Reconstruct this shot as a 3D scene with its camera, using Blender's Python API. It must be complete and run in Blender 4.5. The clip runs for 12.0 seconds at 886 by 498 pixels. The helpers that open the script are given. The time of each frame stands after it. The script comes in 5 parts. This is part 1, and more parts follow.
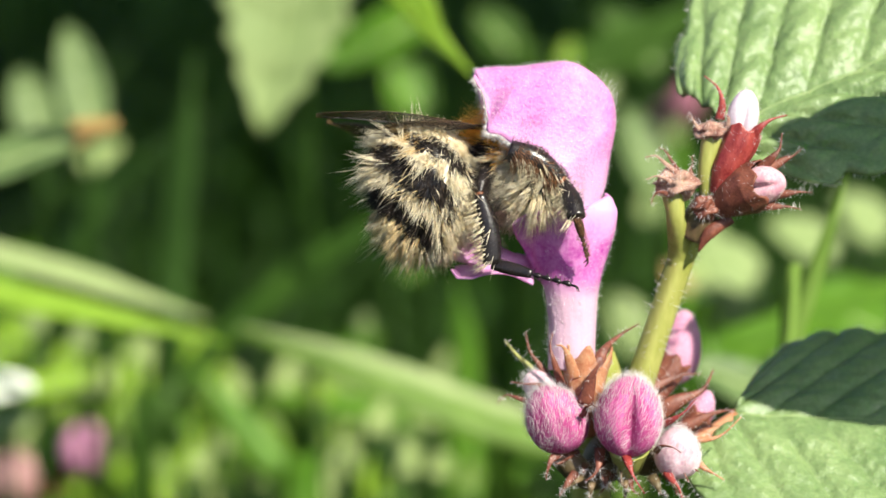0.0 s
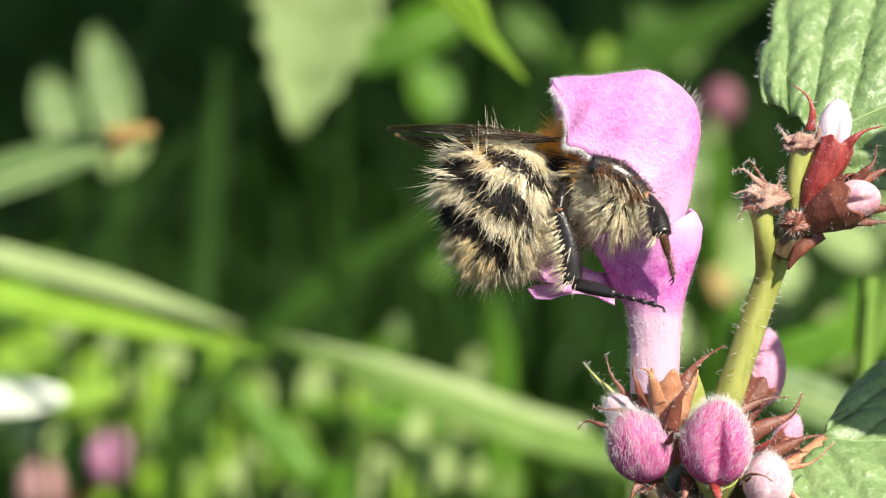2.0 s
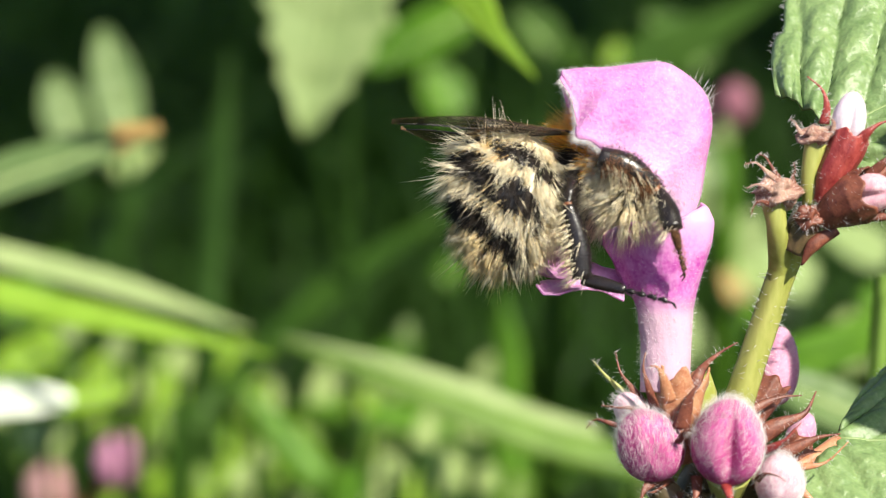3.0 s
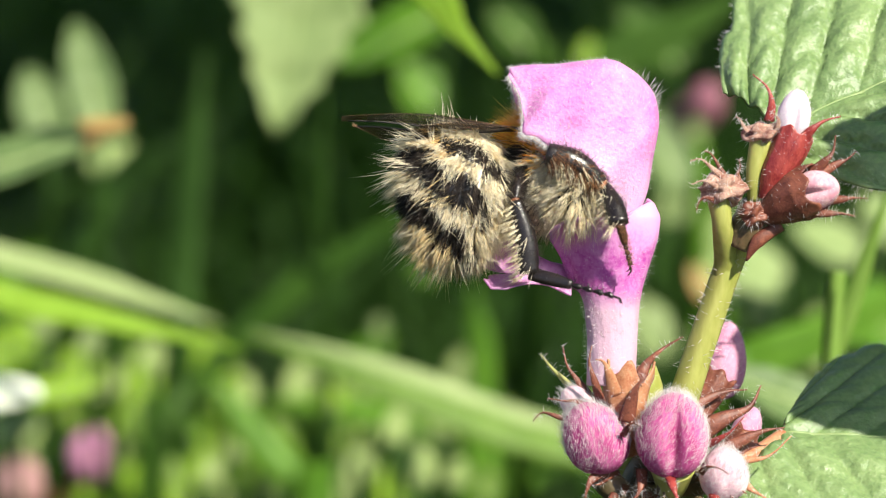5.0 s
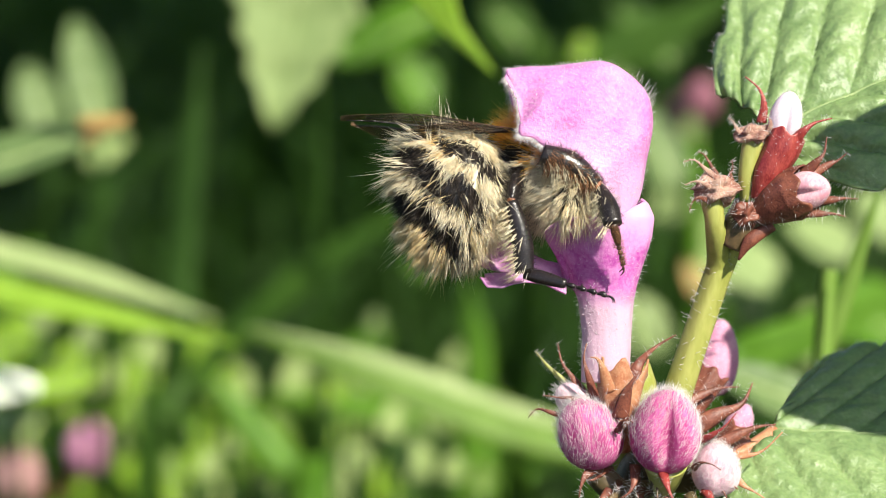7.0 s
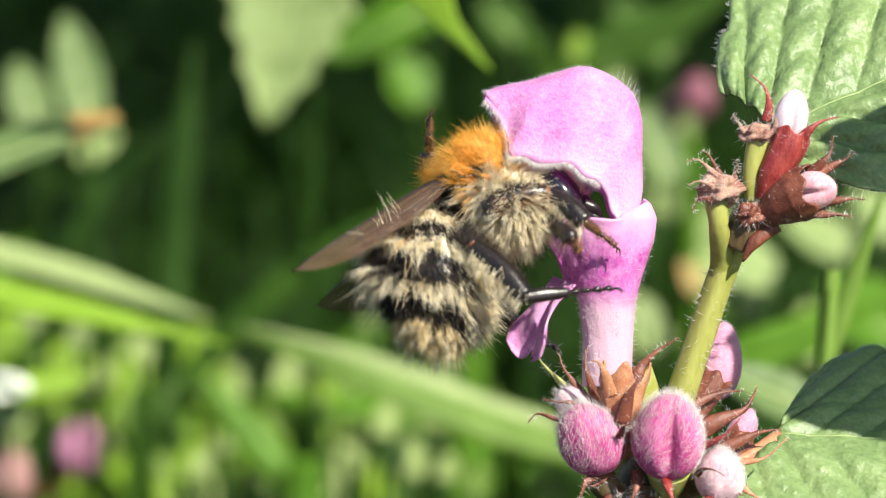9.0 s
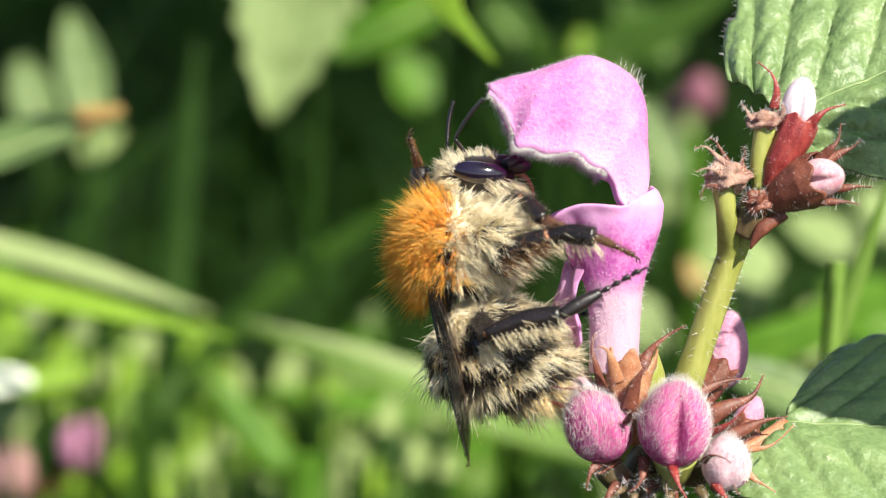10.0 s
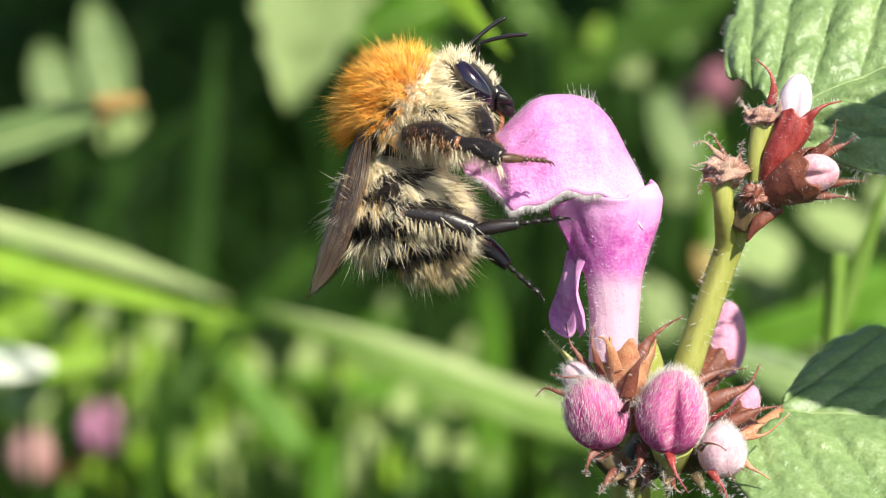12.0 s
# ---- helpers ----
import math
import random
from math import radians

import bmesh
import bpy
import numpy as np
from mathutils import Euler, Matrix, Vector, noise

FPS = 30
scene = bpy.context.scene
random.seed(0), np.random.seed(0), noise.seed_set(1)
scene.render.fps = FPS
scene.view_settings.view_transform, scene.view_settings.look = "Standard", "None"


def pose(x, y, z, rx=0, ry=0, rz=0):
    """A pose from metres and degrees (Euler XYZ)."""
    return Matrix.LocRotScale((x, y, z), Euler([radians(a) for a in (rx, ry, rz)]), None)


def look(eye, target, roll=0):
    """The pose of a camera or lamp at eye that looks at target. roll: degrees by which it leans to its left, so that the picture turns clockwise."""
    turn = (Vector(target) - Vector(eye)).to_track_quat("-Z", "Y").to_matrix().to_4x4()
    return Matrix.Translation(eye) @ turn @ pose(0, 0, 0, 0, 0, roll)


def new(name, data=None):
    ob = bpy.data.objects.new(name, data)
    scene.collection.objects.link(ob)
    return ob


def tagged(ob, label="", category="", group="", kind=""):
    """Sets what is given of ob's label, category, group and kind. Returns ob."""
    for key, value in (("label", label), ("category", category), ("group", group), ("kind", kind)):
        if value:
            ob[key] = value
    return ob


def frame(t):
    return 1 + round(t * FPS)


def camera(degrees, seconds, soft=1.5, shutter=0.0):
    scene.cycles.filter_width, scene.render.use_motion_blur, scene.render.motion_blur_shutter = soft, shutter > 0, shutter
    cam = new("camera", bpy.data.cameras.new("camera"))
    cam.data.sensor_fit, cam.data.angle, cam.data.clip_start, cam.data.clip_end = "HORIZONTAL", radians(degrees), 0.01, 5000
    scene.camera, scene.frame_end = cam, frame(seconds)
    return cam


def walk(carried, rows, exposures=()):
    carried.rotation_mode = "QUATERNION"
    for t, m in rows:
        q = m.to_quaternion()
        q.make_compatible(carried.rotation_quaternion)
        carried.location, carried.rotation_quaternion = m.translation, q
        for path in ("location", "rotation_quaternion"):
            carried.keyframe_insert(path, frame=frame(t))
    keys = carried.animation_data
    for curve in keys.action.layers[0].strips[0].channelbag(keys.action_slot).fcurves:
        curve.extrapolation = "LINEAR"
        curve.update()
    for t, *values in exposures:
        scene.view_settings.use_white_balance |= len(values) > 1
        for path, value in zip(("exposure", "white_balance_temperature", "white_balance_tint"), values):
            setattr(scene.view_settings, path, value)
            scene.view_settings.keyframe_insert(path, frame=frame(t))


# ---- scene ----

# The picture is a macro shot: one millimetre is 0.001, the flower stands 0.2 m over the ground.
MM = 0.001
cam = camera(20, 12.0, soft=0.8, shutter=0.4)
cam.data.dof.use_dof = True
cam.data.dof.focus_distance = 0.1268
cam.data.dof.aperture_fstop = 41.0
walk(cam, [
    (0, pose(0.000001, -0.129426, 0.232270, 76.0000, 0.0000, -0.0000)),
    (0.5, pose(-0.000543, -0.128907, 0.232717, 75.9462, 0.1951, -0.2364)),
    (1, pose(-0.001516, -0.127339, 0.232111, 76.0697, 0.2912, -0.2805)),
    (1.5, pose(-0.002794, -0.124926, 0.231649, 75.8578, 0.1962, -0.1678)),
    (2, pose(-0.003636, -0.123115, 0.231958, 75.8800, 0.2427, 0.0477)),
    (2.5, pose(-0.003683, -0.121767, 0.231034, 76.2058, 0.3579, 0.1487)),
    (3, pose(-0.003331, -0.120822, 0.230770, 76.0357, 0.2405, 0.3424)),
    (4.8, pose(-0.001352, -0.121831, 0.230916, 75.9867, -0.0222, 0.1683)),
    (5.5, pose(-0.001389, -0.123134, 0.231288, 75.8802, -0.0910, 0.1050)),
    (6, pose(-0.001093, -0.123860, 0.231580, 75.8408, 0.0275, 0.2037)),
    (6.5, pose(-0.001037, -0.124877, 0.232021, 75.7567, -0.0131, 0.2461)),
    (7, pose(-0.001462, -0.124069, 0.231737, 75.8154, -0.1876, 0.0593)),
    (8.8, pose(-0.001591, -0.121277, 0.231314, 75.7003, -0.2163, -0.0746)),
    (9.5, pose(-0.002489, -0.121885, 0.231349, 75.8332, -0.4310, -0.2457)),
    (10, pose(-0.002156, -0.121623, 0.230422, 75.8369, -0.4727, -0.0752)),
    (10.5, pose(-0.001350, -0.121910, 0.230162, 75.8139, -0.4688, 0.2934)),
    (11, pose(-0.001396, -0.122868, 0.230463, 75.7092, -0.4531, 0.4054)),
    (11.5, pose(-0.001482, -0.124483, 0.230662, 75.7842, -0.6020, 0.5205)),
    (12, pose(-0.001089, -0.124543, 0.231479, 75.4951, -0.6279, 0.5537)),
])

# ---- light ----
world = bpy.data.worlds.new("sky")
scene.world = world
world.use_nodes = True
wn = world.node_tree
sky = wn.nodes.new("ShaderNodeTexSky")
sky.sky_type = "NISHITA"
sky.sun_disc = False
SUN_DIR = Vector((0.42, -0.55, 0.72)).normalized()
sky.sun_elevation = math.asin(SUN_DIR.z)
sky.sun_rotation = math.atan2(SUN_DIR.x, SUN_DIR.y)
wn.links.new(sky.outputs[0], wn.nodes["Background"].inputs[0])
wn.nodes["Background"].inputs[1].default_value = 0.078
sun = new("sun", bpy.data.lights.new("sun", "SUN"))
sun.data.energy = 5.0
sun.data.angle = radians(0.53)
sun.data.color = (1.0, 0.945, 0.81)
sun.matrix_basis = look(SUN_DIR * 3, (0, 0, 0))
scene.view_settings.exposure = 1.04

# ---- small tools: meshes are written in millimetres, x right, y away, z up ----
TILT = pose(0, 0, 0.2, -14)


def V3(*a):
    return np.array(a, float)


def unit(v):
    return v / (np.linalg.norm(v) + 1e-12)


def join(*pieces):
    vs, fs, n = [], [], 0
    for v, f in pieces:
        v = np.asarray(v, float)
        vs.append(v)
        fs.extend([tuple(i + n for i in q) for q in f])
        n += len(v)
    return np.concatenate(vs), fs


def bend(*pts, n=10):
    """A smooth line through the given points."""
    p = [np.array(q, float) for q in pts]
    if len(p) == 2:
        return np.array([p[0] + (p[1] - p[0]) * i / n for i in range(n + 1)])
    p = [2 * p[0] - p[1]] + p + [2 * p[-1] - p[-2]]
    out = []
    for k in range(1, len(p) - 2):
        a, b, c, d = p[k - 1:k + 3]
        for i in range(n):
            t = i / n
            out.append(0.5 * (2 * b + (c - a) * t + (2 * a - 5 * b + 4 * c - d) * t * t + (3 * b - a - 3 * c + d) * t ** 3))
    out.append(p[-2])
    return np.array(out)


def tube(line, radii, n=8, flat=1.0, side=None, square=0.0):
    """A round or flattened stem along a line; radii are spread over it."""
    line = np.asarray(line, float)
    m = len(line)
    r = np.interp(np.linspace(0, 1, m), np.linspace(0, 1, len(radii)), radii)
    tan = np.gradient(line, axis=0)
    ref = np.array(side if side is not None else (0.0, -1.0, 0.13), float)
    vs, fs = [], []
    for i in range(m):
        t = unit(tan[i])
        b = unit(ref - t * (ref @ t))
        ref = b
        a = np.cross(t, b)
        for k in range(n):
            w = 2 * math.pi * k / n
            q = 1 + square * abs(math.cos(2 * w)) if square else 1.0
            vs.append(line[i] + q * r[i] * (a * math.cos(w) + b * flat * math.sin(w)))
    for i in range(m - 1):
        for k in range(n):
            fs.append((i * n + k, i * n + (k + 1) % n, (i + 1) * n + (k + 1) % n, (i + 1) * n + k))
    c0, c1 = len(vs), len(vs) + 1
    vs += [line[0], line[-1]]
    for k in range(n):
        fs.append((c0, (k + 1) % n, k))
        fs.append((c1, (m - 1) * n + k, (m - 1) * n + (k + 1) % n))
    return np.array(vs), fs


def blob(fn, nu=40, nv=28):
    """A closed skin: fn takes a unit direction and gives the point; the poles lie on x."""
    vs, fs = [], []
    for i in range(nv + 1):
        a = math.pi * i / nv
        for k in range(nu):
            w = 2 * math.pi * k / nu
            vs.append(fn((math.cos(a), math.sin(a) * math.cos(w), math.sin(a) * math.sin(w))))
    for i in range(nv):
        for k in range(nu):
            j = (k + 1) % nu
            fs.append((i * nu + k, (i + 1) * nu + k, (i + 1) * nu + j, i * nu + j))
    return np.array(vs, float), fs


def shell(fn, nu, nv, thick):
    """A sheet with thickness over fn(u, v), u and v from 0 to 1."""
    p = np.array([[fn(i / nu, k / nv) for k in range(nv + 1)] for i in range(nu + 1)], float)
    nor = np.cross(np.gradient(p, axis=0), np.gradient(p, axis=1))
    nor /= np.linalg.norm(nor, axis=2, keepdims=True) + 1e-12
    top, low = p + nor * thick / 2, p - nor * thick / 2
    w, n = nv + 1, (nu + 1) * (nv + 1)
    vs = np.concatenate([top.reshape(-1, 3), low.reshape(-1, 3)])
    fs = []
    for i in range(nu):
        for k in range(nv):
            a, b, c, d = i * w + k, (i + 1) * w + k, (i + 1) * w + k + 1, i * w + k + 1
            fs.append((a, b, c, d))
            fs.append((n + d, n + c, n + b, n + a))
    ring = [k for k in range(w)] + [i * w + nv for i in range(1, nu + 1)] + [nu * w + k for k in range(nv - 1, -1, -1)] + [i * w for i in range(nu - 1, 0, -1)]
    for a, b in zip(ring, ring[1:] + ring[:1]):
        fs.append((a, b, n + b, n + a))
    return vs, fs


def hairs(roots, ways, lengths, thick=0.014, droop=None, rng=None):
    """Many fine tapered hairs, each a bent three-sided spike."""
    roots, ways, lengths = np.asarray(roots, float), np.asarray(ways, float), np.asarray(lengths, float)
    ways = ways / (np.linalg.norm(ways, axis=1, keepdims=True) + 1e-12)
    side = np.cross(ways, np.where(np.abs(ways[:, :1]) < 0.8, [[1.0, 0, 0]], [[0, 1.0, 0]]))
    side /= np.linalg.norm(side, axis=1, keepdims=True) + 1e-12
    other = np.cross(ways, side)
    bow = (rng.normal(0, 0.12, (len(roots), 3)) if rng is not None else np.zeros((len(roots), 3)))
    if droop is not None:
        bow = bow + droop
    mid = roots + ways * lengths[:, None] * 0.55 + bow * lengths[:, None] * 0.35
    tip = roots + ways * lengths[:, None] + bow * lengths[:, None]
    vs = np.empty((len(roots), 7, 3))
    for k in range(3):
        w = 2 * math.pi * k / 3
        o = side * math.cos(w) + other * math.sin(w)
        vs[:, k] = roots + o * thick
        vs[:, 3 + k] = mid + o * thick * 0.75
    vs[:, 6] = tip
    fs = []
    for i in range(len(roots)):
        b = 7 * i
        fs += [(b, b + 1, b + 4, b + 3), (b + 1, b + 2, b + 5, b + 4), (b + 2, b, b + 3, b + 5),
               (b + 3, b + 4, b + 6), (b + 4, b + 5, b + 6), (b + 5, b + 3, b + 6)]
    return vs.reshape(-1, 3), fs


def mesh(name, piece, material, second=None):
    """A mesh in metres out of a piece in millimetres; second: another piece and its material."""
    if second:
        n = len(piece[1])
        piece = join(piece, second[0])
    me = bpy.data.meshes.new(name)
    me.from_pydata((np.asarray(piece[0]) * MM).tolist(), [], piece[1])
    me.materials.append(material)
    if second:
        me.materials.append(second[1])
        me.polygons.foreach_set("material_index", [0] * n + [1] * (len(piece[1]) - n))
    me.polygons.foreach_set("use_smooth", [True] * len(me.polygons))
    me.update()
    return me


def part(name, piece, material, parent, label="", at=None, second=None):
    """One mesh under a thing or a part."""
    ob = new(name, mesh(name, piece, material, second))
    ob.parent = parent
    if at is not None:
        ob.matrix_basis = at
    return tagged(ob, label)


def thing(name, label, category, at, group="", kind=""):
    ob = new(name)
    ob.empty_display_size = 0.002
    ob.matrix_basis = at
    return tagged(ob, label, category, group, kind)


# ---- materials ----
def surface(name, dark, light, size, rough=0.5, relief=0.0, through_light=0.0, gloss=0.5, stretch=(1, 1, 1), fine=6.0,
            third=None, coat=0.0, rnd=0.0, tint=None, fade=None, blister=0.0, crown=None):
    """Two-scale mottled surface. size: the larger patches in mm; through_light: share of light let through."""
    m = bpy.data.materials.new(name)
    m.use_nodes = True
    nt = m.node_tree
    N, K = nt.nodes, nt.links
    bs, out = N["Principled BSDF"], N["Material Output"]
    tc = N.new("ShaderNodeTexCoord")
    mp = N.new("ShaderNodeMapping")
    mp.inputs["Scale"].default_value = stretch
    K.new(tc.outputs["Object"], mp.inputs["Vector"])
    big, small = N.new("ShaderNodeTexNoise"), N.new("ShaderNodeTexNoise")
    big.inputs["Scale"].default_value = 1000 / size
    big.inputs["Detail"].default_value = 3
    small.inputs["Scale"].default_value = 1000 * fine / size
    small.inputs["Detail"].default_value = 4
    for t in (big, small):
        K.new(mp.outputs["Vector"], t.inputs["Vector"])
    mixf = N.new("ShaderNodeMath")
    mixf.operation = "MULTIPLY_ADD"
    K.new(small.outputs[0], mixf.inputs[0])
    mixf.inputs[1].default_value = 0.45
    add = N.new("ShaderNodeMath")
    add.operation = "MULTIPLY"
    K.new(big.outputs[0], add.inputs[0])
    add.inputs[1].default_value = 0.55
    K.new(add.outputs[0], mixf.inputs[2])
    ramp = N.new("ShaderNodeValToRGB")
    ramp.color_ramp.elements[0].position, ramp.color_ramp.elements[1].position = 0.36, 0.64
    ramp.color_ramp.elements[0].color, ramp.color_ramp.elements[1].color = (*dark, 1), (*light, 1)
    if third:
        e = ramp.color_ramp.elements.new(0.78)
        e.color = (*third, 1)
    K.new(mixf.outputs[0], ramp.inputs[0])
    colour = ramp.outputs[0]
    if rnd:
        oi = N.new("ShaderNodeNewGeometry")
        hs = N.new("ShaderNodeHueSaturation")
        mr = N.new("ShaderNodeMapRange")
        mr.inputs[3].default_value, mr.inputs[4].default_value = 1 - rnd, 1 + rnd
        K.new(oi.outputs["Random Per Island"], mr.inputs[0])
        K.new(mr.outputs[0], hs.inputs["Value"])
        K.new(colour, hs.inputs["Color"])
        colour = hs.outputs[0]
    if fade:
        # pale tube pigment and the hood's painted sunlight: colour, from z to z in mm
        sx = N.new("ShaderNodeSeparateXYZ")
        K.new(tc.outputs["Object"], sx.inputs[0])
        fr = N.new("ShaderNodeMapRange")
        fr.inputs[1].default_value, fr.inputs[2].default_value = fade[1] * MM, fade[2] * MM
        K.new(sx.outputs[2], fr.inputs[0])
        fm = N.new("ShaderNodeMix")
        fm.data_type = "RGBA"
        K.new(fr.outputs[0], fm.inputs[0])
        fm.inputs[6].default_value = (*fade[0], 1)
        K.new(colour, fm.inputs[7])
        colour = fm.outputs[2]
        if crown:
            # another pigment towards the rim
            cr = N.new("ShaderNodeMapRange")
            cr.inputs[1].default_value, cr.inputs[2].default_value = crown[1] * MM, crown[2] * MM
            jit = N.new("ShaderNodeMath")
            jit.operation = "MULTIPLY_ADD"
            K.new(mixf.outputs[0], jit.inputs[0])
            jit.inputs[1].default_value = 2.0 * MM
            K.new(sx.outputs[2], jit.inputs[2])
            K.new(jit.outputs[0], cr.inputs[0])
            cm = N.new("ShaderNodeMix")
            cm.data_type = "RGBA"
            K.new(cr.outputs[0], cm.inputs[0])
            K.new(colour, cm.inputs[6])
            cm.inputs[7].default_value = (*crown[0], 1)
            colour = cm.outputs[2]
    K.new(colour, bs.inputs["Base Color"])
    bs.inputs["Roughness"].default_value = rough
    bs.inputs["Specular IOR Level"].default_value = gloss
    bs.inputs["Coat Weight"].default_value = coat
    bs.inputs["Coat Roughness"].default_value = 0.12
    if relief:
        bp = N.new("ShaderNodeBump")
        bp.inputs["Strength"].default_value = 0.6
        bp.inputs["Distance"].default_value = relief * MM
        K.new(small.outputs[0], bp.inputs["Height"])
        if blister:
            vo = N.new("ShaderNodeTexVoronoi")
            vo.feature = "SMOOTH_F1"
            vo.inputs["Scale"].default_value = 1000 / blister
            K.new(tc.outputs["Object"], vo.inputs["Vector"])
            b2 = N.new("ShaderNodeBump")
            b2.invert = True
            b2.inputs["Strength"].default_value = 0.6
            b2.inputs["Distance"].default_value = blister * 0.45 * MM
            K.new(vo.outputs["Distance"], b2.inputs["Height"])
            K.new(b2.outputs[0], bp.inputs["Normal"])
        K.new(bp.outputs[0], bs.inputs["Normal"])
    if through_light:
        tr = N.new("ShaderNodeBsdfTranslucent")
        if tint:
            mu = N.new("ShaderNodeMix")
            mu.data_type, mu.blend_type = "RGBA", "MULTIPLY"
            mu.inputs[0].default_value = 1.0
            K.new(colour, mu.inputs[6])
            mu.inputs[7].default_value = (*tint, 1)
            K.new(mu.outputs[2], tr.inputs["Color"])
        else:
            K.new(colour, tr.inputs["Color"])
        mx = N.new("ShaderNodeMixShader")
        mx.inputs[0].default_value = through_light
        K.new(bs.outputs[0], mx.inputs[1])
        K.new(tr.outputs[0], mx.inputs[2])
        K.new(mx.outputs[0], out.inputs["Surface"])
    return m


LEAF = surface("leaf green", (0.12, 0.195, 0.068), (0.21, 0.295, 0.115), 2.4, 0.46, 0.09, 0.18, 0.58, fine=11, tint=(1.4, 1.5, 0.6), third=(0.42, 0.47, 0.30), blister=0.62)
VEIN = surface("leaf vein", (0.20, 0.28, 0.10), (0.28, 0.36, 0.15), 2.0, 0.5, 0.03, 0.2)
STEM = surface("green stem", (0.28, 0.30, 0.06), (0.42, 0.42, 0.12), 2.0, 0.45, 0.05, 0.25, 0.5, (1, 1, 0.3), third=(0.36, 0.26, 0.12))
DARKSTEM = surface("dark stem", (0.06, 0.05, 0.02), (0.16, 0.10, 0.05), 1.5, 0.5, 0.05, 0.1)
# fade: some natural paling at the hood's foot, plus strong sunlight painted on
PETAL = surface("pink petal", (0.64, 0.22, 0.56), (0.80, 0.42, 0.72), 1.6, 0.5, 0.14, 0.42, 0.35, fine=9, tint=(1.15, 0.9, 1.1), fade=((0.91, 0.69, 0.88), -1.8, 3.0))
THROAT = surface("magenta petal", (0.58, 0.09, 0.47), (0.78, 0.33, 0.68), 0.9, 0.5, 0.06, 0.42, 0.35, fine=5, fade=((0.72, 0.50, 0.62), -2.7, -1.5), crown=((0.80, 0.44, 0.73), 0.9, 2.6))
LIP = surface("pink lip", (0.62, 0.24, 0.55), (0.82, 0.50, 0.76), 1.1, 0.5, 0.06, 0.42, 0.35, fine=5)
BUD = surface("pink bud", (0.34, 0.02, 0.15), (0.62, 0.16, 0.37), 1.0, 0.6, 0.08, 0.2, 0.3, (1, 1, 0.3), third=(0.84, 0.58, 0.68))
MAUVEBUD = surface("mauve bud", (0.46, 0.16, 0.29), (0.64, 0.33, 0.45), 1.5, 0.6, 0.06, 0.2, 0.3)
PALEBUD = surface("pale bud", (0.66, 0.36, 0.46), (0.84, 0.66, 0.70), 1.0, 0.6, 0.05, 0.25, 0.3)
FADEDBUD = surface("faded pink bud", (0.34, 0.17, 0.17), (0.50, 0.30, 0.28), 2.0, 0.6, 0.06, 0.2, 0.3)
PINKBUD = surface("dusky pink bud", (0.56, 0.26, 0.33), (0.76, 0.52, 0.56), 0.9, 0.6, 0.06, 0.2, 0.3, (1, 1, 0.4))
WHITEBUD = surface("white bud", (0.70, 0.56, 0.66), (0.80, 0.74, 0.78), 1.0, 0.6, 0.05, 0.25, 0.3)
SEPAL = surface("red brown sepal", (0.10, 0.028, 0.02), (0.26, 0.085, 0.05), 0.6, 0.45, 0.05, 0.25, 0.5, third=(0.36, 0.20, 0.10))
REDCALYX = surface("red calyx", (0.24, 0.022, 0.025), (0.46, 0.085, 0.07), 0.5, 0.36, 0.05, 0.35, 0.6, (1, 1, 0.45), third=(0.52, 0.20, 0.12))
TANCALYX = surface("tan calyx", (0.42, 0.15, 0.07), (0.62, 0.34, 0.19), 0.6, 0.45, 0.05, 0.3, 0.5)
WITHERED = surface("withered calyx", (0.22, 0.09, 0.07), (0.55, 0.37, 0.29), 0.5, 0.7, 0.08, 0.2, 0.3)
DOWN = surface("plant down", (0.72, 0.68, 0.68), (0.86, 0.84, 0.84), 1.0, 0.4, 0, 0.4, 0.5)
CHITIN = surface("black chitin", (0.006, 0.005, 0.006), (0.016, 0.011, 0.010), 0.8, 0.30, 0.03, 0, 0.5)
TARSUS = surface("dark brown chitin", (0.02, 0.011, 0.008), (0.09, 0.045, 0.024), 0.6, 0.35, 0.03, 0, 0.5)
BRISTLE = surface("brown bristle", (0.12, 0.045, 0.02), (0.40, 0.19, 0.08), 0.5, 0.4, 0, 0.2, 0.4, rnd=0.4)
EYE = surface("black eye", (0.006, 0.004, 0.009), (0.012, 0.006, 0.02), 1.5, 0.12, 0.0, 0, 0.6, coat=0.6)
BROWNCHITIN = surface("brown chitin", (0.18, 0.06, 0.03), (0.36, 0.15, 0.07), 0.5, 0.35, 0.02, 0.1, 0.5)
PALEFUR = surface("cream fur", (0.89, 0.79, 0.57), (0.97, 0.92, 0.77), 1.2, 0.45, 0, 0.5, 0.4, rnd=0.18)
ORANGEFUR = surface("orange fur", (0.98, 0.52, 0.05), (1.0, 0.74, 0.24), 1.2, 0.45, 0, 0.55, 0.4, rnd=0.3)
GOLDFUR = surface("golden fur", (0.84, 0.56, 0.18), (0.96, 0.78, 0.42), 1.2, 0.45, 0, 0.45, 0.4, rnd=0.3)
STRAWFUR = surface("straw fur", (0.86, 0.68, 0.36), (0.96, 0.84, 0.56), 1.2, 0.45, 0, 0.45, 0.4, rnd=0.3)
DARKFUR = surface("black fur", (0.012, 0.009, 0.008), (0.04, 0.028, 0.02), 1.2, 0.4, 0, 0.0, 0.5, rnd=0.4)
# Grasses: sun and shade are painted in as lighter and darker greens.
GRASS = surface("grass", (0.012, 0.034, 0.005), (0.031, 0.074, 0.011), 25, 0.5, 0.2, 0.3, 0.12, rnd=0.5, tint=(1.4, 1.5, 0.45))
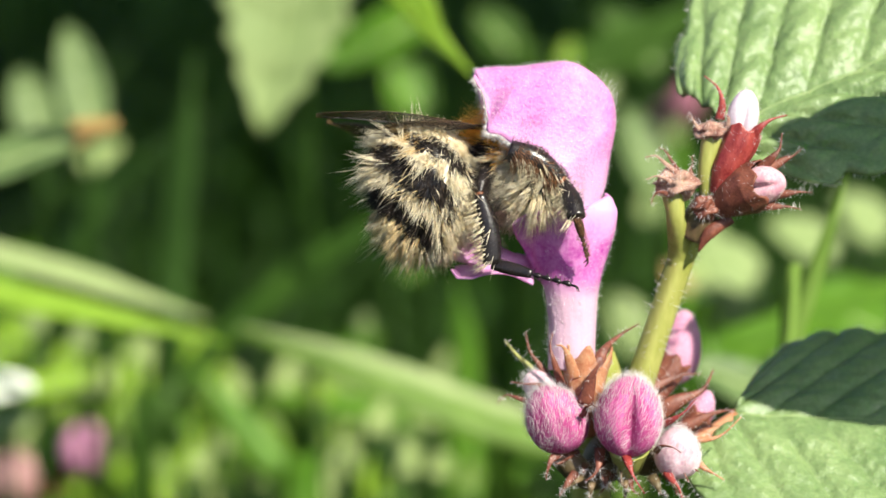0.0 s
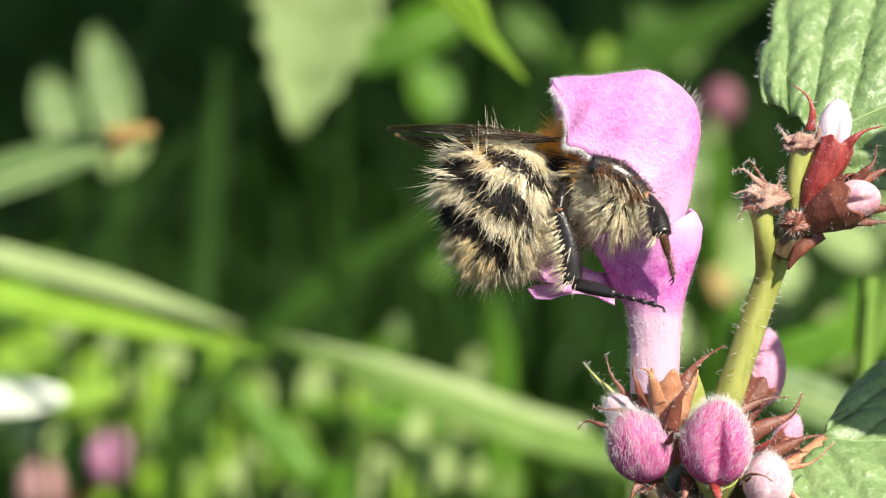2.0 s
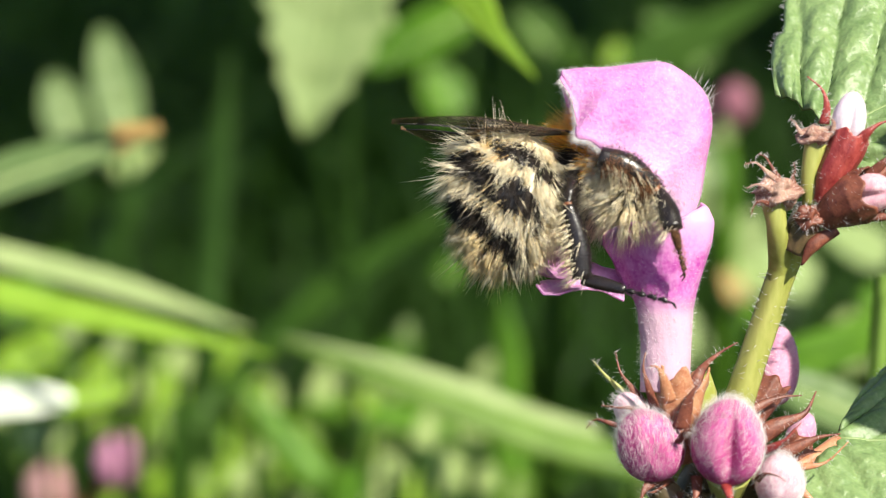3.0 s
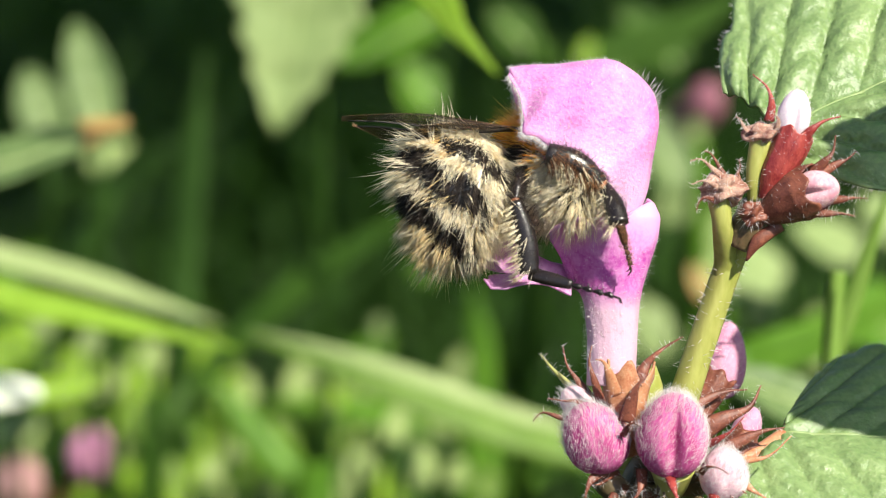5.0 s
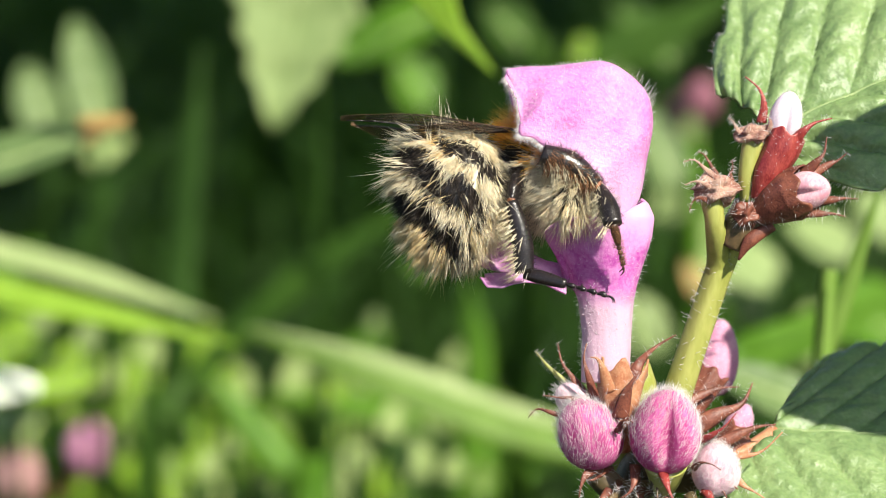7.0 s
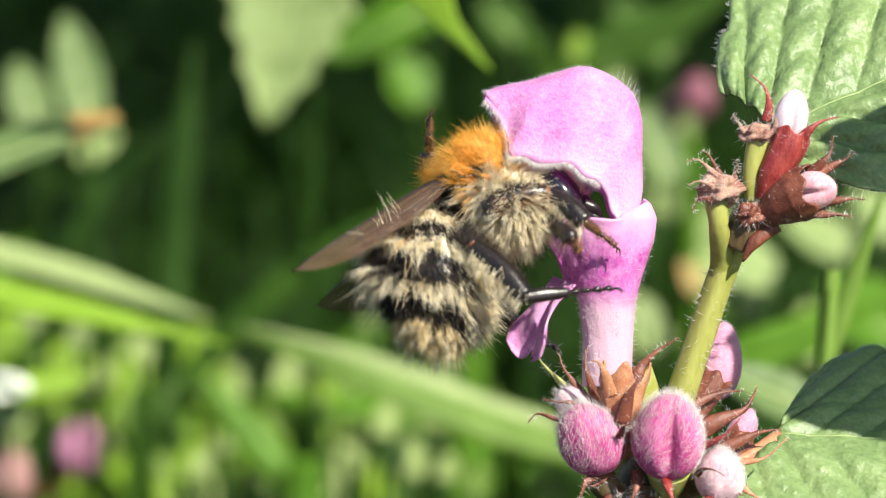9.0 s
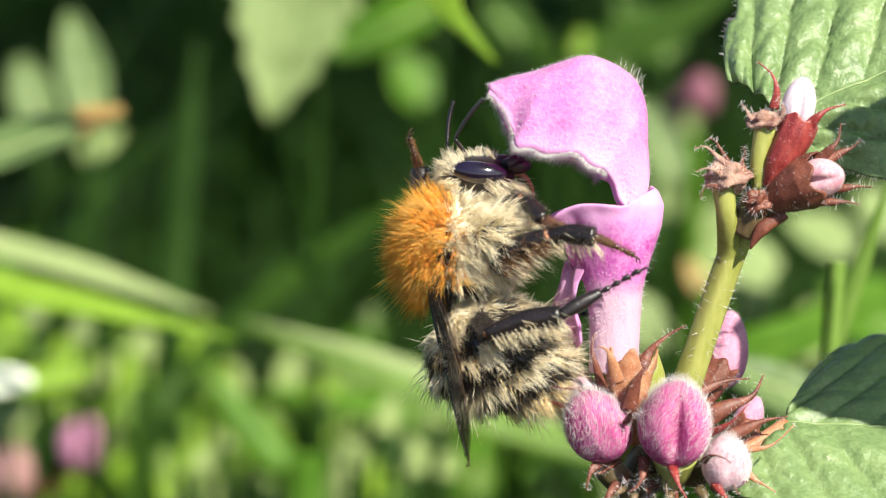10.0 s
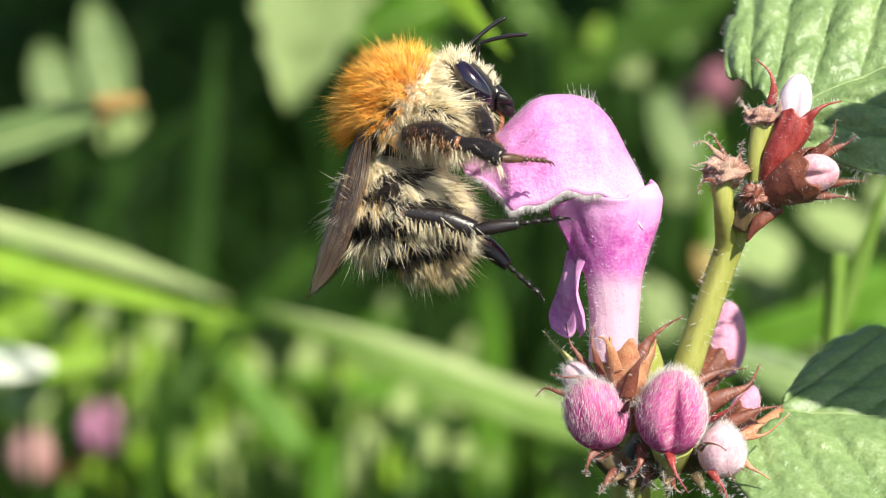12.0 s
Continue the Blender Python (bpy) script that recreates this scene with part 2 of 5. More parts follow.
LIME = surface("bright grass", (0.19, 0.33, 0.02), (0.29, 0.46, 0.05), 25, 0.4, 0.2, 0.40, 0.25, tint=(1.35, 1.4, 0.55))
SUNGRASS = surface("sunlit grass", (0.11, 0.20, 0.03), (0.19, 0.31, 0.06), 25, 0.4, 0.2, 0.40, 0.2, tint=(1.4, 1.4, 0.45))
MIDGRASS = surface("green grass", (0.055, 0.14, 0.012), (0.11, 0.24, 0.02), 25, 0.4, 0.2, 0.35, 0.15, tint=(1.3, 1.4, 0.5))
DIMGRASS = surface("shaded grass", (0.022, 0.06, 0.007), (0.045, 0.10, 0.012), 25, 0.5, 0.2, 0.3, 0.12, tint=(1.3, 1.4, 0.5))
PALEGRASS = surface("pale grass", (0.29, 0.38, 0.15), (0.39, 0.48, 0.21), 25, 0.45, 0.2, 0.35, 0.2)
# for the unseen shading leaves; lets much light through to soften their shade
THINLEAF = surface("thin shading leaf", (0.30, 0.48, 0.12), (0.40, 0.60, 0.18), 12, 0.45, 0.2, 0.85, 0.3, tint=(1.3, 1.5, 0.9))
# Leaf greens with light painted in: pale copies sunlit, dim copies less lit.
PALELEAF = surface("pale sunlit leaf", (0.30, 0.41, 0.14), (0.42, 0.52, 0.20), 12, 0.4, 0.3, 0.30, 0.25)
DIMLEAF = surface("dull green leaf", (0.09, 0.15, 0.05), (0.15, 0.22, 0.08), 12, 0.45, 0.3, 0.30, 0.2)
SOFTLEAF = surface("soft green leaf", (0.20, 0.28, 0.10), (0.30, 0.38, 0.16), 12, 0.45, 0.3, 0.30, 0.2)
# near-white base colour imitates sun glare on a green leaf
GLARELEAF = surface("leaf in glare white", (0.66, 0.70, 0.56), (0.80, 0.83, 0.70), 12, 0.3, 0.05, 0.2, 0.6)
# Low and far grass: dark greens with shade put into the colour.
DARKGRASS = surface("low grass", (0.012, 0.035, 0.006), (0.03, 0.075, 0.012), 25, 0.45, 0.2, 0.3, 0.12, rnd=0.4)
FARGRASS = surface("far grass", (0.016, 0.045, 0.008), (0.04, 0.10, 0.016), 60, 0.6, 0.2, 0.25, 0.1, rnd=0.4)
# half shade is put into this darker pink
SHADEPINK = surface("half-shaded pink bud", (0.20, 0.07, 0.10), (0.32, 0.14, 0.18), 3, 0.6, 0.1, 0.2, 0.3)
DRYTIP = surface("withered leaf tip", (0.26, 0.16, 0.05), (0.40, 0.26, 0.09), 3, 0.6, 0.2, 0.3, 0.3)
SOIL = surface("soil", (0.010, 0.009, 0.006), (0.03, 0.024, 0.014), 60, 0.9, 8.0, 0, 0.2, third=(0.02, 0.03, 0.01))


def film_material():
    """Smoky wing skin: brown, glossy, half clear."""
    m = bpy.data.materials.new("wing skin")
    m.use_nodes = True
    nt = m.node_tree
    N, K = nt.nodes, nt.links
    bs = N["Principled BSDF"]
    ns = N.new("ShaderNodeTexNoise")
    ns.inputs["Scale"].default_value = 900
    ramp = N.new("ShaderNodeValToRGB")
    ramp.color_ramp.elements[0].color, ramp.color_ramp.elements[1].color = (0.07, 0.035, 0.02, 1), (0.22, 0.13, 0.075, 1)
    tc = N.new("ShaderNodeTexCoord")
    K.new(tc.outputs["Object"], ns.inputs["Vector"])
    K.new(ns.outputs[0], ramp.inputs[0])
    K.new(ramp.outputs[0], bs.inputs["Base Color"])
    bs.inputs["Roughness"].default_value = 0.38
    bs.inputs["Specular IOR Level"].default_value = 0.3
    bs.inputs["Alpha"].default_value = 0.45
    bp = N.new("ShaderNodeBump")
    bp.inputs["Distance"].default_value = 0.05 * MM
    K.new(ns.outputs[0], bp.inputs["Height"])
    K.new(bp.outputs[0], bs.inputs["Normal"])
    return m


WINGSKIN = film_material()


# ---- ground ----
def ground():
    bm = bmesh.new()
    ring = [0.0, 0.1, 0.2, 0.35, 0.5, 0.7, 1.0, 1.4, 2.0, 3.0, 5.0, 9.0, 20.0, 60.0, 400.0]
    n = 64
    rows = []
    for r in ring:
        row = []
        for k in range(n):
            a = 2 * math.pi * k / n
            p = Vector((r * math.cos(a), 0.5 + r * math.sin(a), 0))
            p.z = 0.012 * noise.noise(p * 9) * min(1, r * 4) - 0.006
            row.append(bm.verts.new(p))
        rows.append(row)
    for a, b in zip(rows, rows[1:]):
        for k in range(n):
            j = (k + 1) % n
            bm.faces.new((a[k], b[k], b[j], a[j]))
    bmesh.ops.remove_doubles(bm, verts=bm.verts, dist=1e-5)
    me = bpy.data.meshes.new("ground")
    bm.to_mesh(me)
    bm.free()
    me.materials.append(SOIL)
    ob = new("ground", me)
    tagged(ob, "dark brown soil under meadow grass", "ground", kind="structure")


ground()


def blade_piece(line, width, side, fold=0.25, n=14):
    """A grass blade: a folded strip with a keel and thickness, narrowing to the tip."""
    line = bend(*line, n=max(3, n // max(1, len(line) - 1)))
    m = len(line) - 1
    tan = np.gradient(line, axis=0)

    def fn(u, v):
        i = min(m, int(round(u * m)))
        t = unit(tan[i])
        s = np.array(side, float)
        s = unit(s - t * (s @ t))
        nrm = np.cross(t, s)
        w = width / 2 * min(1.0, (1.02 - u) * 3.2) * (0.75 + 0.25 * min(1, u * 4))
        q = 2 * v - 1
        return line[i] + s * w * q + nrm * fold * w * (abs(q) - 0.5)
    return shell(fn, m, 4, max(0.15, width * 0.05))


def field(name, material, count, box, height, width, seed, label, lean=0.5, keep=None):
    """A stand of grass too dense to count, rooted in the soil."""
    rng = np.random.default_rng(seed)
    vs, fs = [], []
    k = 5
    for _ in range(count):
        x, y = rng.uniform(box[0], box[1]), rng.uniform(box[2], box[3])
        if keep is not None and not keep(x, y):
            continue
        h, w = rng.uniform(*height), rng.uniform(*width)
        a = rng.uniform(0, 2 * math.pi)
        lx, ly = rng.normal(0, lean * h), rng.normal(0, lean * h)
        sx, sy = math.cos(a), math.sin(a)
        base = len(vs)
        for i in range(k + 1):
            t = i / k
            px, py, pz = x + lx * t * t, y + ly * t * t, h * t * (1 - 0.18 * t * lean) - 4
            ww = w / 2 * (1 - t ** 2.2) + 0.1
            for q, dz in ((-1, 0.22), (0, 0.0), (1, 0.22)):
                vs.append((px + sx * ww * q - sy * dz * w, py + sy * ww * q + sx * dz * w, pz))
        for i in range(k):
            b = base + 3 * i
            fs += [(b, b + 1, b + 4, b + 3), (b + 1, b + 2, b + 5, b + 4)]
    ob = new(name, mesh(name, (np.array(vs), fs), material))
    tagged(ob, label, "grass", kind="stuff")


def clear(x, y):
    """Keeps the way from the lens to the flower and the flower's own room free."""
    return not (abs(x) < 45 + 0.16 * max(0, y) and -330 < y < 60) and not (abs(x) < 28 + 0.1 * y and y < 170 and y > -330)


# the fields' dark greens carry painted shade besides the cast one
field("meadow_grass", GRASS, 3600, (-420, 420, 300, 900), (50, 140), (3, 7), 11, "meadow grass painted dark green for shade", 0.55, clear)
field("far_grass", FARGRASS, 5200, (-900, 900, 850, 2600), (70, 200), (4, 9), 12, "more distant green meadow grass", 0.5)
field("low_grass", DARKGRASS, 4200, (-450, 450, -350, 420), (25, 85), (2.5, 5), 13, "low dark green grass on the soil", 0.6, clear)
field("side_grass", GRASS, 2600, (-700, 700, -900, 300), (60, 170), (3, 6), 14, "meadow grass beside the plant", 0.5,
      lambda x, y: abs(x) > 130 + 0.1 * max(0, y) or y < -420)


# ---- single grass blades behind the flower ----
def grass_blade(label, material, line, width, side=(0.1, 0.4, 1.0), fold=0.25):
    base = np.array(line[0], float)
    ob = thing("grass_blade", label, "grass blade", TILT @ Matrix.Translation(Vector(base * MM)), "single grass blades")
    v, f = blade_piece(line, width, side, fold, 18)
    part("blade", (v - base, f), material, ob)
    keel = bend(*line, n=4)
    part("keel", tube(keel - base - V3(0, width * 0.1, 0), (width * 0.06, width * 0.05, 0.04), 6), material, ob)
    return ob


def rooted(p, dx=0.0):
    """The point on the soil below a place, in millimetres of the tilted frame."""
    w = TILT @ Vector((p[0] * MM, p[1] * MM, p[2] * MM))
    g = TILT.inverted() @ Vector((w.x + dx * MM, w.y, -0.002))
    return np.array(g) / MM


def long_blade(label, material, pts, width, side=(0.1, 0.4, 1.0), fold=0.25, dx=0.0):
    """A blade that rises from the soil outside the view and lies across it through the given points."""
    root = rooted(np.array(pts[0]) + np.array((dx, 0, 0)))
    mid = np.array(pts[0]) + (np.array(pts[0]) - np.array(pts[1])) * 0.35
    mid[2] -= 6
    return grass_blade(label, material, [root, mid, *pts], width, side, fold)


# How lit each blade looks is set by its painted green.
BENT = "bright green grass blade bent over in sun"
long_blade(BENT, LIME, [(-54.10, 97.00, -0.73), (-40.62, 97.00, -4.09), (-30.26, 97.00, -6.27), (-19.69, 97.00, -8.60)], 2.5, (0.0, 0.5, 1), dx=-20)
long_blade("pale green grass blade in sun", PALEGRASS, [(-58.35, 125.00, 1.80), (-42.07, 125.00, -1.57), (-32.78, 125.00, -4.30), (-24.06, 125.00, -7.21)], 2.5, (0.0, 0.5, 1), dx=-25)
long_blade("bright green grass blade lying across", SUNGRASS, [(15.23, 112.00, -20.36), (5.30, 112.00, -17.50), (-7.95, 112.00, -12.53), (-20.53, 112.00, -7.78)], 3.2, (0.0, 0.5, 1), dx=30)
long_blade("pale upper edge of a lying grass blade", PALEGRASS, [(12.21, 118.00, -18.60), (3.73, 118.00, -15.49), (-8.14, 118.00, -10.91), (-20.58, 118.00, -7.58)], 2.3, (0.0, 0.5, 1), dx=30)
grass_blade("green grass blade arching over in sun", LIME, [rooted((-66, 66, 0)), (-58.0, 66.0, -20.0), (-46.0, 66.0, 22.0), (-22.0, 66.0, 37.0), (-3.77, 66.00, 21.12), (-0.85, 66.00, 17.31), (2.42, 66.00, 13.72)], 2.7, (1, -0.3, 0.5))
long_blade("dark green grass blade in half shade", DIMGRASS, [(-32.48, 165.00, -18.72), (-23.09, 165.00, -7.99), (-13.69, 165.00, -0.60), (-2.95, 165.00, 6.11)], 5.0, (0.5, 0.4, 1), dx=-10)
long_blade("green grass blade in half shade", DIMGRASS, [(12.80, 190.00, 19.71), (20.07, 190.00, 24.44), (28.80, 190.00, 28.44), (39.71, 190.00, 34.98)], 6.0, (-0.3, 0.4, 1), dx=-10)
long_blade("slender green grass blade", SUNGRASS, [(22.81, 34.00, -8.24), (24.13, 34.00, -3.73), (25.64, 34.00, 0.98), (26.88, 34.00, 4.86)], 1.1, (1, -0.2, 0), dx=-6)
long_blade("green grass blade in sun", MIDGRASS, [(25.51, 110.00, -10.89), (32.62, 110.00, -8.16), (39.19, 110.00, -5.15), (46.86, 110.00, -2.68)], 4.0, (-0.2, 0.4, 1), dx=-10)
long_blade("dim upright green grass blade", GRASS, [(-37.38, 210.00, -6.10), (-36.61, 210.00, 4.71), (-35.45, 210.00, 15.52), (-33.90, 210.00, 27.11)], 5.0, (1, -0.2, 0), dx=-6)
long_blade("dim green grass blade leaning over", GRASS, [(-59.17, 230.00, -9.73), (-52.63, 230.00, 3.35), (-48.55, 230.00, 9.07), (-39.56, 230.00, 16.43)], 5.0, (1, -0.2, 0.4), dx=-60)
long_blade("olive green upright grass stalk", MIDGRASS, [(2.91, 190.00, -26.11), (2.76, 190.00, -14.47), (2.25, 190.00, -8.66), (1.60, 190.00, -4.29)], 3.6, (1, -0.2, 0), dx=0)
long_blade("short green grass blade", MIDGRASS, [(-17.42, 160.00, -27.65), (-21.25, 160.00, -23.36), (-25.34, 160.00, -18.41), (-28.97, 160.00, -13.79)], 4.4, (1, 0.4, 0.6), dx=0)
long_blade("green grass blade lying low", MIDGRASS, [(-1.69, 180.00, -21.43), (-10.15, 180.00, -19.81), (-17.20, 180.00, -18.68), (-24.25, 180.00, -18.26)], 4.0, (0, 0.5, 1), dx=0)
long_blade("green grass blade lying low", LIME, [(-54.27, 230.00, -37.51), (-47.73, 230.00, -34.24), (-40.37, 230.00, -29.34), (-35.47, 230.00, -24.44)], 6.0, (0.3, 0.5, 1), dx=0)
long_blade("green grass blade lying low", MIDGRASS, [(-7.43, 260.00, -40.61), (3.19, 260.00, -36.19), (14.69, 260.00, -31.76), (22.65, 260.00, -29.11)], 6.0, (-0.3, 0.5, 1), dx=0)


# ---- low wild leaves behind the flower, each on its stalk ----
def wild_leaf(label, material, base, tip, wide, normal=(0.0, -0.6, 0.8), teeth=0.0, dry=False, blunt=0.6):
    """An ovate leaf with keel and thickness on a stalk that rises from the soil."""
    b, t = np.array(base, float), np.array(tip, float)
    x = unit(t - b)
    z = np.array(normal, float)
    z = unit(z - x * (z @ x))
    y = np.cross(z, x)
    length = float(np.linalg.norm(t - b))

    def fn(u, v):
        q = 2 * v - 1
        w = wide / 2 * math.sin(math.pi * (0.02 + 0.97 * u) ** 0.75) ** blunt
        w *= 1 + teeth * (1 - 2 * abs((u * 7) % 1 - 0.5)) * abs(q)
        s = length * (u - 0.08 * abs(q) * (1 - u))
        return b + x * s + y * w * q + z * (0.10 * wide * q * q - 0.06 * length * u * u + 0.03 * wide * abs(math.sin(12 * u)))
    root = rooted(b)
    place = TILT @ Matrix.Translation(Vector(root * MM))
    ob = thing("wild_leaf", label, "leaf", place, "low wild leaves")
    sh = lambda p: (np.asarray(p[0]) - root, p[1])
    part("leaf_blade", sh(shell(fn, 24, 12, 0.25)), material, ob)
    part("leaf_stalk", sh(tube(bend(root, b * 0.6 + root * 0.4 + V3(0, 4, 0), b, n=8), (0.6, 0.5, 0.4), 8)), GRASS, ob)
    part("midrib", sh(tube(np.array([fn(u, 0.5) + z * 0.1 for u in np.linspace(0, 0.95, 14)]), (0.4, 0.1), 6)), PALEGRASS, ob, "paler midrib")
    if dry:
        part("dry_tip", sh(shell(lambda u, v: fn(0.80 + 0.2 * u, v) + z * 0.16, 8, 8, 0.3)), DRYTIP, ob, "withered orange-brown tip")
    return ob


# two unseen leaves, placed out of view to shade the dead-nettle's leaves
wild_leaf("unseen leaf out of view, placed to shade the plant", THINLEAF, (53.0, -22.5, 17.2), (30.9, -22.5, 17.2), 11.2, (0.0, -0.9, 0.3), blunt=0.3)
wild_leaf("unseen leaf out of view, placed to shade the plant", THINLEAF, (53.0, -22.5, 26.2), (30.9, -22.5, 23.2), 6.5, (0.0, -0.9, 0.3), blunt=0.3)
# leaf colours imitate how much sun each leaf gets
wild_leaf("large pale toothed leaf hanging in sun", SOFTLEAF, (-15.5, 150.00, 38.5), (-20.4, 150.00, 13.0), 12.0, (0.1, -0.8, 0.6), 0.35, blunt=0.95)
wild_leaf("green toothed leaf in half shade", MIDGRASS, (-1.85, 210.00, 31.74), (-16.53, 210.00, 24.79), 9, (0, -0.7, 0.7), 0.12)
wild_leaf("oval leaf in dimmed green", DIMLEAF, (-43.14, 173.00, 14.88), (-45.76, 173.00, 27.29), 6.0, (0.2, -0.9, 0.4))
wild_leaf("smaller oval leaf in dimmed green", DIMLEAF, (-51.93, 190.00, 14.62), (-54.48, 190.00, 22.98), 6.0, (0.2, -0.9, 0.4))
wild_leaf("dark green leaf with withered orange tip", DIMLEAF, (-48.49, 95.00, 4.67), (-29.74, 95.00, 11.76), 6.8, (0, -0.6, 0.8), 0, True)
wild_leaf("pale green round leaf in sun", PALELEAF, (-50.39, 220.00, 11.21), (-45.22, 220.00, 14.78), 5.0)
# the glare of the sun on this leaf is in its white colour
wild_leaf("leaf painted white for glaring sun", GLARELEAF, (-55.80, 120.00, -14.30), (-41.40, 120.00, -13.6), 5.6, (0.3, -0.6, 0.75), blunt=0.4)
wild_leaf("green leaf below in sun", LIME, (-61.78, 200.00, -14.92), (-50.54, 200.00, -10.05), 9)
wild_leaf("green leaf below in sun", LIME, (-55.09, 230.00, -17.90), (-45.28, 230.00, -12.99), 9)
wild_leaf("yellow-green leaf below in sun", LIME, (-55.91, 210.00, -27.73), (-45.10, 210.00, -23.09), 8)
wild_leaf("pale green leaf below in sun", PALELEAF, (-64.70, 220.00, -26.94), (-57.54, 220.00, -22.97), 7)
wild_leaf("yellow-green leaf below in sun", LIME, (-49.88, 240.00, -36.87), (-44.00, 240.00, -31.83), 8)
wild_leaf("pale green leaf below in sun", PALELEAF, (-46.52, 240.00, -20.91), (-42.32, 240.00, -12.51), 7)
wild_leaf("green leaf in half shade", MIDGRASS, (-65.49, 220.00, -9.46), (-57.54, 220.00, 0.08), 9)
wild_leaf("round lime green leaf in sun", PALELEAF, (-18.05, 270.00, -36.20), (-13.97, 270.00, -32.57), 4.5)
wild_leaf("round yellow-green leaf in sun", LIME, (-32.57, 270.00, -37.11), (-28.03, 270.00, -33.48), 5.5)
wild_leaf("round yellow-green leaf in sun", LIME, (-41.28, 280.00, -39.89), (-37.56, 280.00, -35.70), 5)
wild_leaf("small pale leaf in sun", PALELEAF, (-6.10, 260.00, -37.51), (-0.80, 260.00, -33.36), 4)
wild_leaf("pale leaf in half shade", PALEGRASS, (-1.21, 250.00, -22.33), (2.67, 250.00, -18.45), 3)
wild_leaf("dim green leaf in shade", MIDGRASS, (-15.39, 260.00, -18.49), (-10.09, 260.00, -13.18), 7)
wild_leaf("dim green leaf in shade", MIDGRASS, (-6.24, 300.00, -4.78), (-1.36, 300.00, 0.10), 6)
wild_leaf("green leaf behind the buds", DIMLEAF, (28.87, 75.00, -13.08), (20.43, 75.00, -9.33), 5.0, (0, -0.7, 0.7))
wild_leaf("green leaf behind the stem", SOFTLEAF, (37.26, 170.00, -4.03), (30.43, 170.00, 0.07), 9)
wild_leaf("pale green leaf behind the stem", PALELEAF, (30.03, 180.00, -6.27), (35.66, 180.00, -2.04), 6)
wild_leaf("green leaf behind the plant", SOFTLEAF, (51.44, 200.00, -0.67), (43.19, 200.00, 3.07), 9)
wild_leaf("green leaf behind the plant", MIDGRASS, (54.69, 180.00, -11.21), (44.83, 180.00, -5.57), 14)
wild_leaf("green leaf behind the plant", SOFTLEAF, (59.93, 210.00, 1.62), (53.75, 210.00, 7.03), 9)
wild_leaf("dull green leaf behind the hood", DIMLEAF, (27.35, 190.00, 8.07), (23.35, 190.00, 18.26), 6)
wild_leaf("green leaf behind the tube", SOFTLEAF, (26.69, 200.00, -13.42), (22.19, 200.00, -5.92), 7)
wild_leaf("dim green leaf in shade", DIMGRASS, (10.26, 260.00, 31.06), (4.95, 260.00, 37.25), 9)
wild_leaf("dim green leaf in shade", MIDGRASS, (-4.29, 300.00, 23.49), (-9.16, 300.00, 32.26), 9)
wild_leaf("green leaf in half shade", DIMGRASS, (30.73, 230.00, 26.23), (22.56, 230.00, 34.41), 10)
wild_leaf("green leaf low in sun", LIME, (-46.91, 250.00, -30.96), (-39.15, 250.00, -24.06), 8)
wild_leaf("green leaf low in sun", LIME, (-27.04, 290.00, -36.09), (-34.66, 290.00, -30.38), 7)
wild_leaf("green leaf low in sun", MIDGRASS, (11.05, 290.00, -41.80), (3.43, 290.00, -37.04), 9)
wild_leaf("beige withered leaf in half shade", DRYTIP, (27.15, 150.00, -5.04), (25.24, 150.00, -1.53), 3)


def far_blossom(label, places, material, r, stem_to):
    """A blurred dead-nettle whorl: a few buds with calyces on a stem."""
    root = rooted(stem_to)
    ob = thing("distant_blossom", label, "flower", TILT @ Matrix.Translation(Vector(root * MM)), "distant pink blossoms")
    sh = lambda p: (np.asarray(p[0]) - root, p[1])
    part("stem", sh(tube(bend(root, np.array(stem_to) - V3(0, 0, 20), stem_to, n=8), (1.2, 1.0, 0.9), 8)), MIDGRASS, ob)
    for c, m in zip(places, material):
        c = np.array(c, float)
        part("bud", sh(blob(lambda d: c + V3(d[1] * r * 0.9, d[2] * r * 0.9, d[0] * r * (1.1 + 0.1 * d[1])), 20, 14)), m, ob)
        part("calyx", sh(tube(bend(stem_to, (np.array(stem_to) + c) / 2, c - V3(0, 0, r * 0.7), n=5), (0.7, 0.8, r * 0.5), 10)), SEPAL, ob)


# small light-coloured leaves stand in for blurred glints of sun
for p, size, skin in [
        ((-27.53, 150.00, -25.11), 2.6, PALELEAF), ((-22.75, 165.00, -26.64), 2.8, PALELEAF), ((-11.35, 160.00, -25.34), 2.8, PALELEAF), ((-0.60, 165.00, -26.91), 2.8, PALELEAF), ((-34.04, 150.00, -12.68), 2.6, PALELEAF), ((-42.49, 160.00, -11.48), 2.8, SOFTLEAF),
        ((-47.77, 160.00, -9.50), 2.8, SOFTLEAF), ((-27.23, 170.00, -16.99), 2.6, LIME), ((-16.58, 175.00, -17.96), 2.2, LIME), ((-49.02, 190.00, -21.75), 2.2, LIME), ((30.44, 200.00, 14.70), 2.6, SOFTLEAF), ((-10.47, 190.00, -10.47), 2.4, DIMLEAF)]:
    wild_leaf("small round leaf standing in for a sun glint", skin, p, np.array(p) + V3(0.6, -0.8, size), size, (0.42, -0.75, 0.55), blunt=0.4)
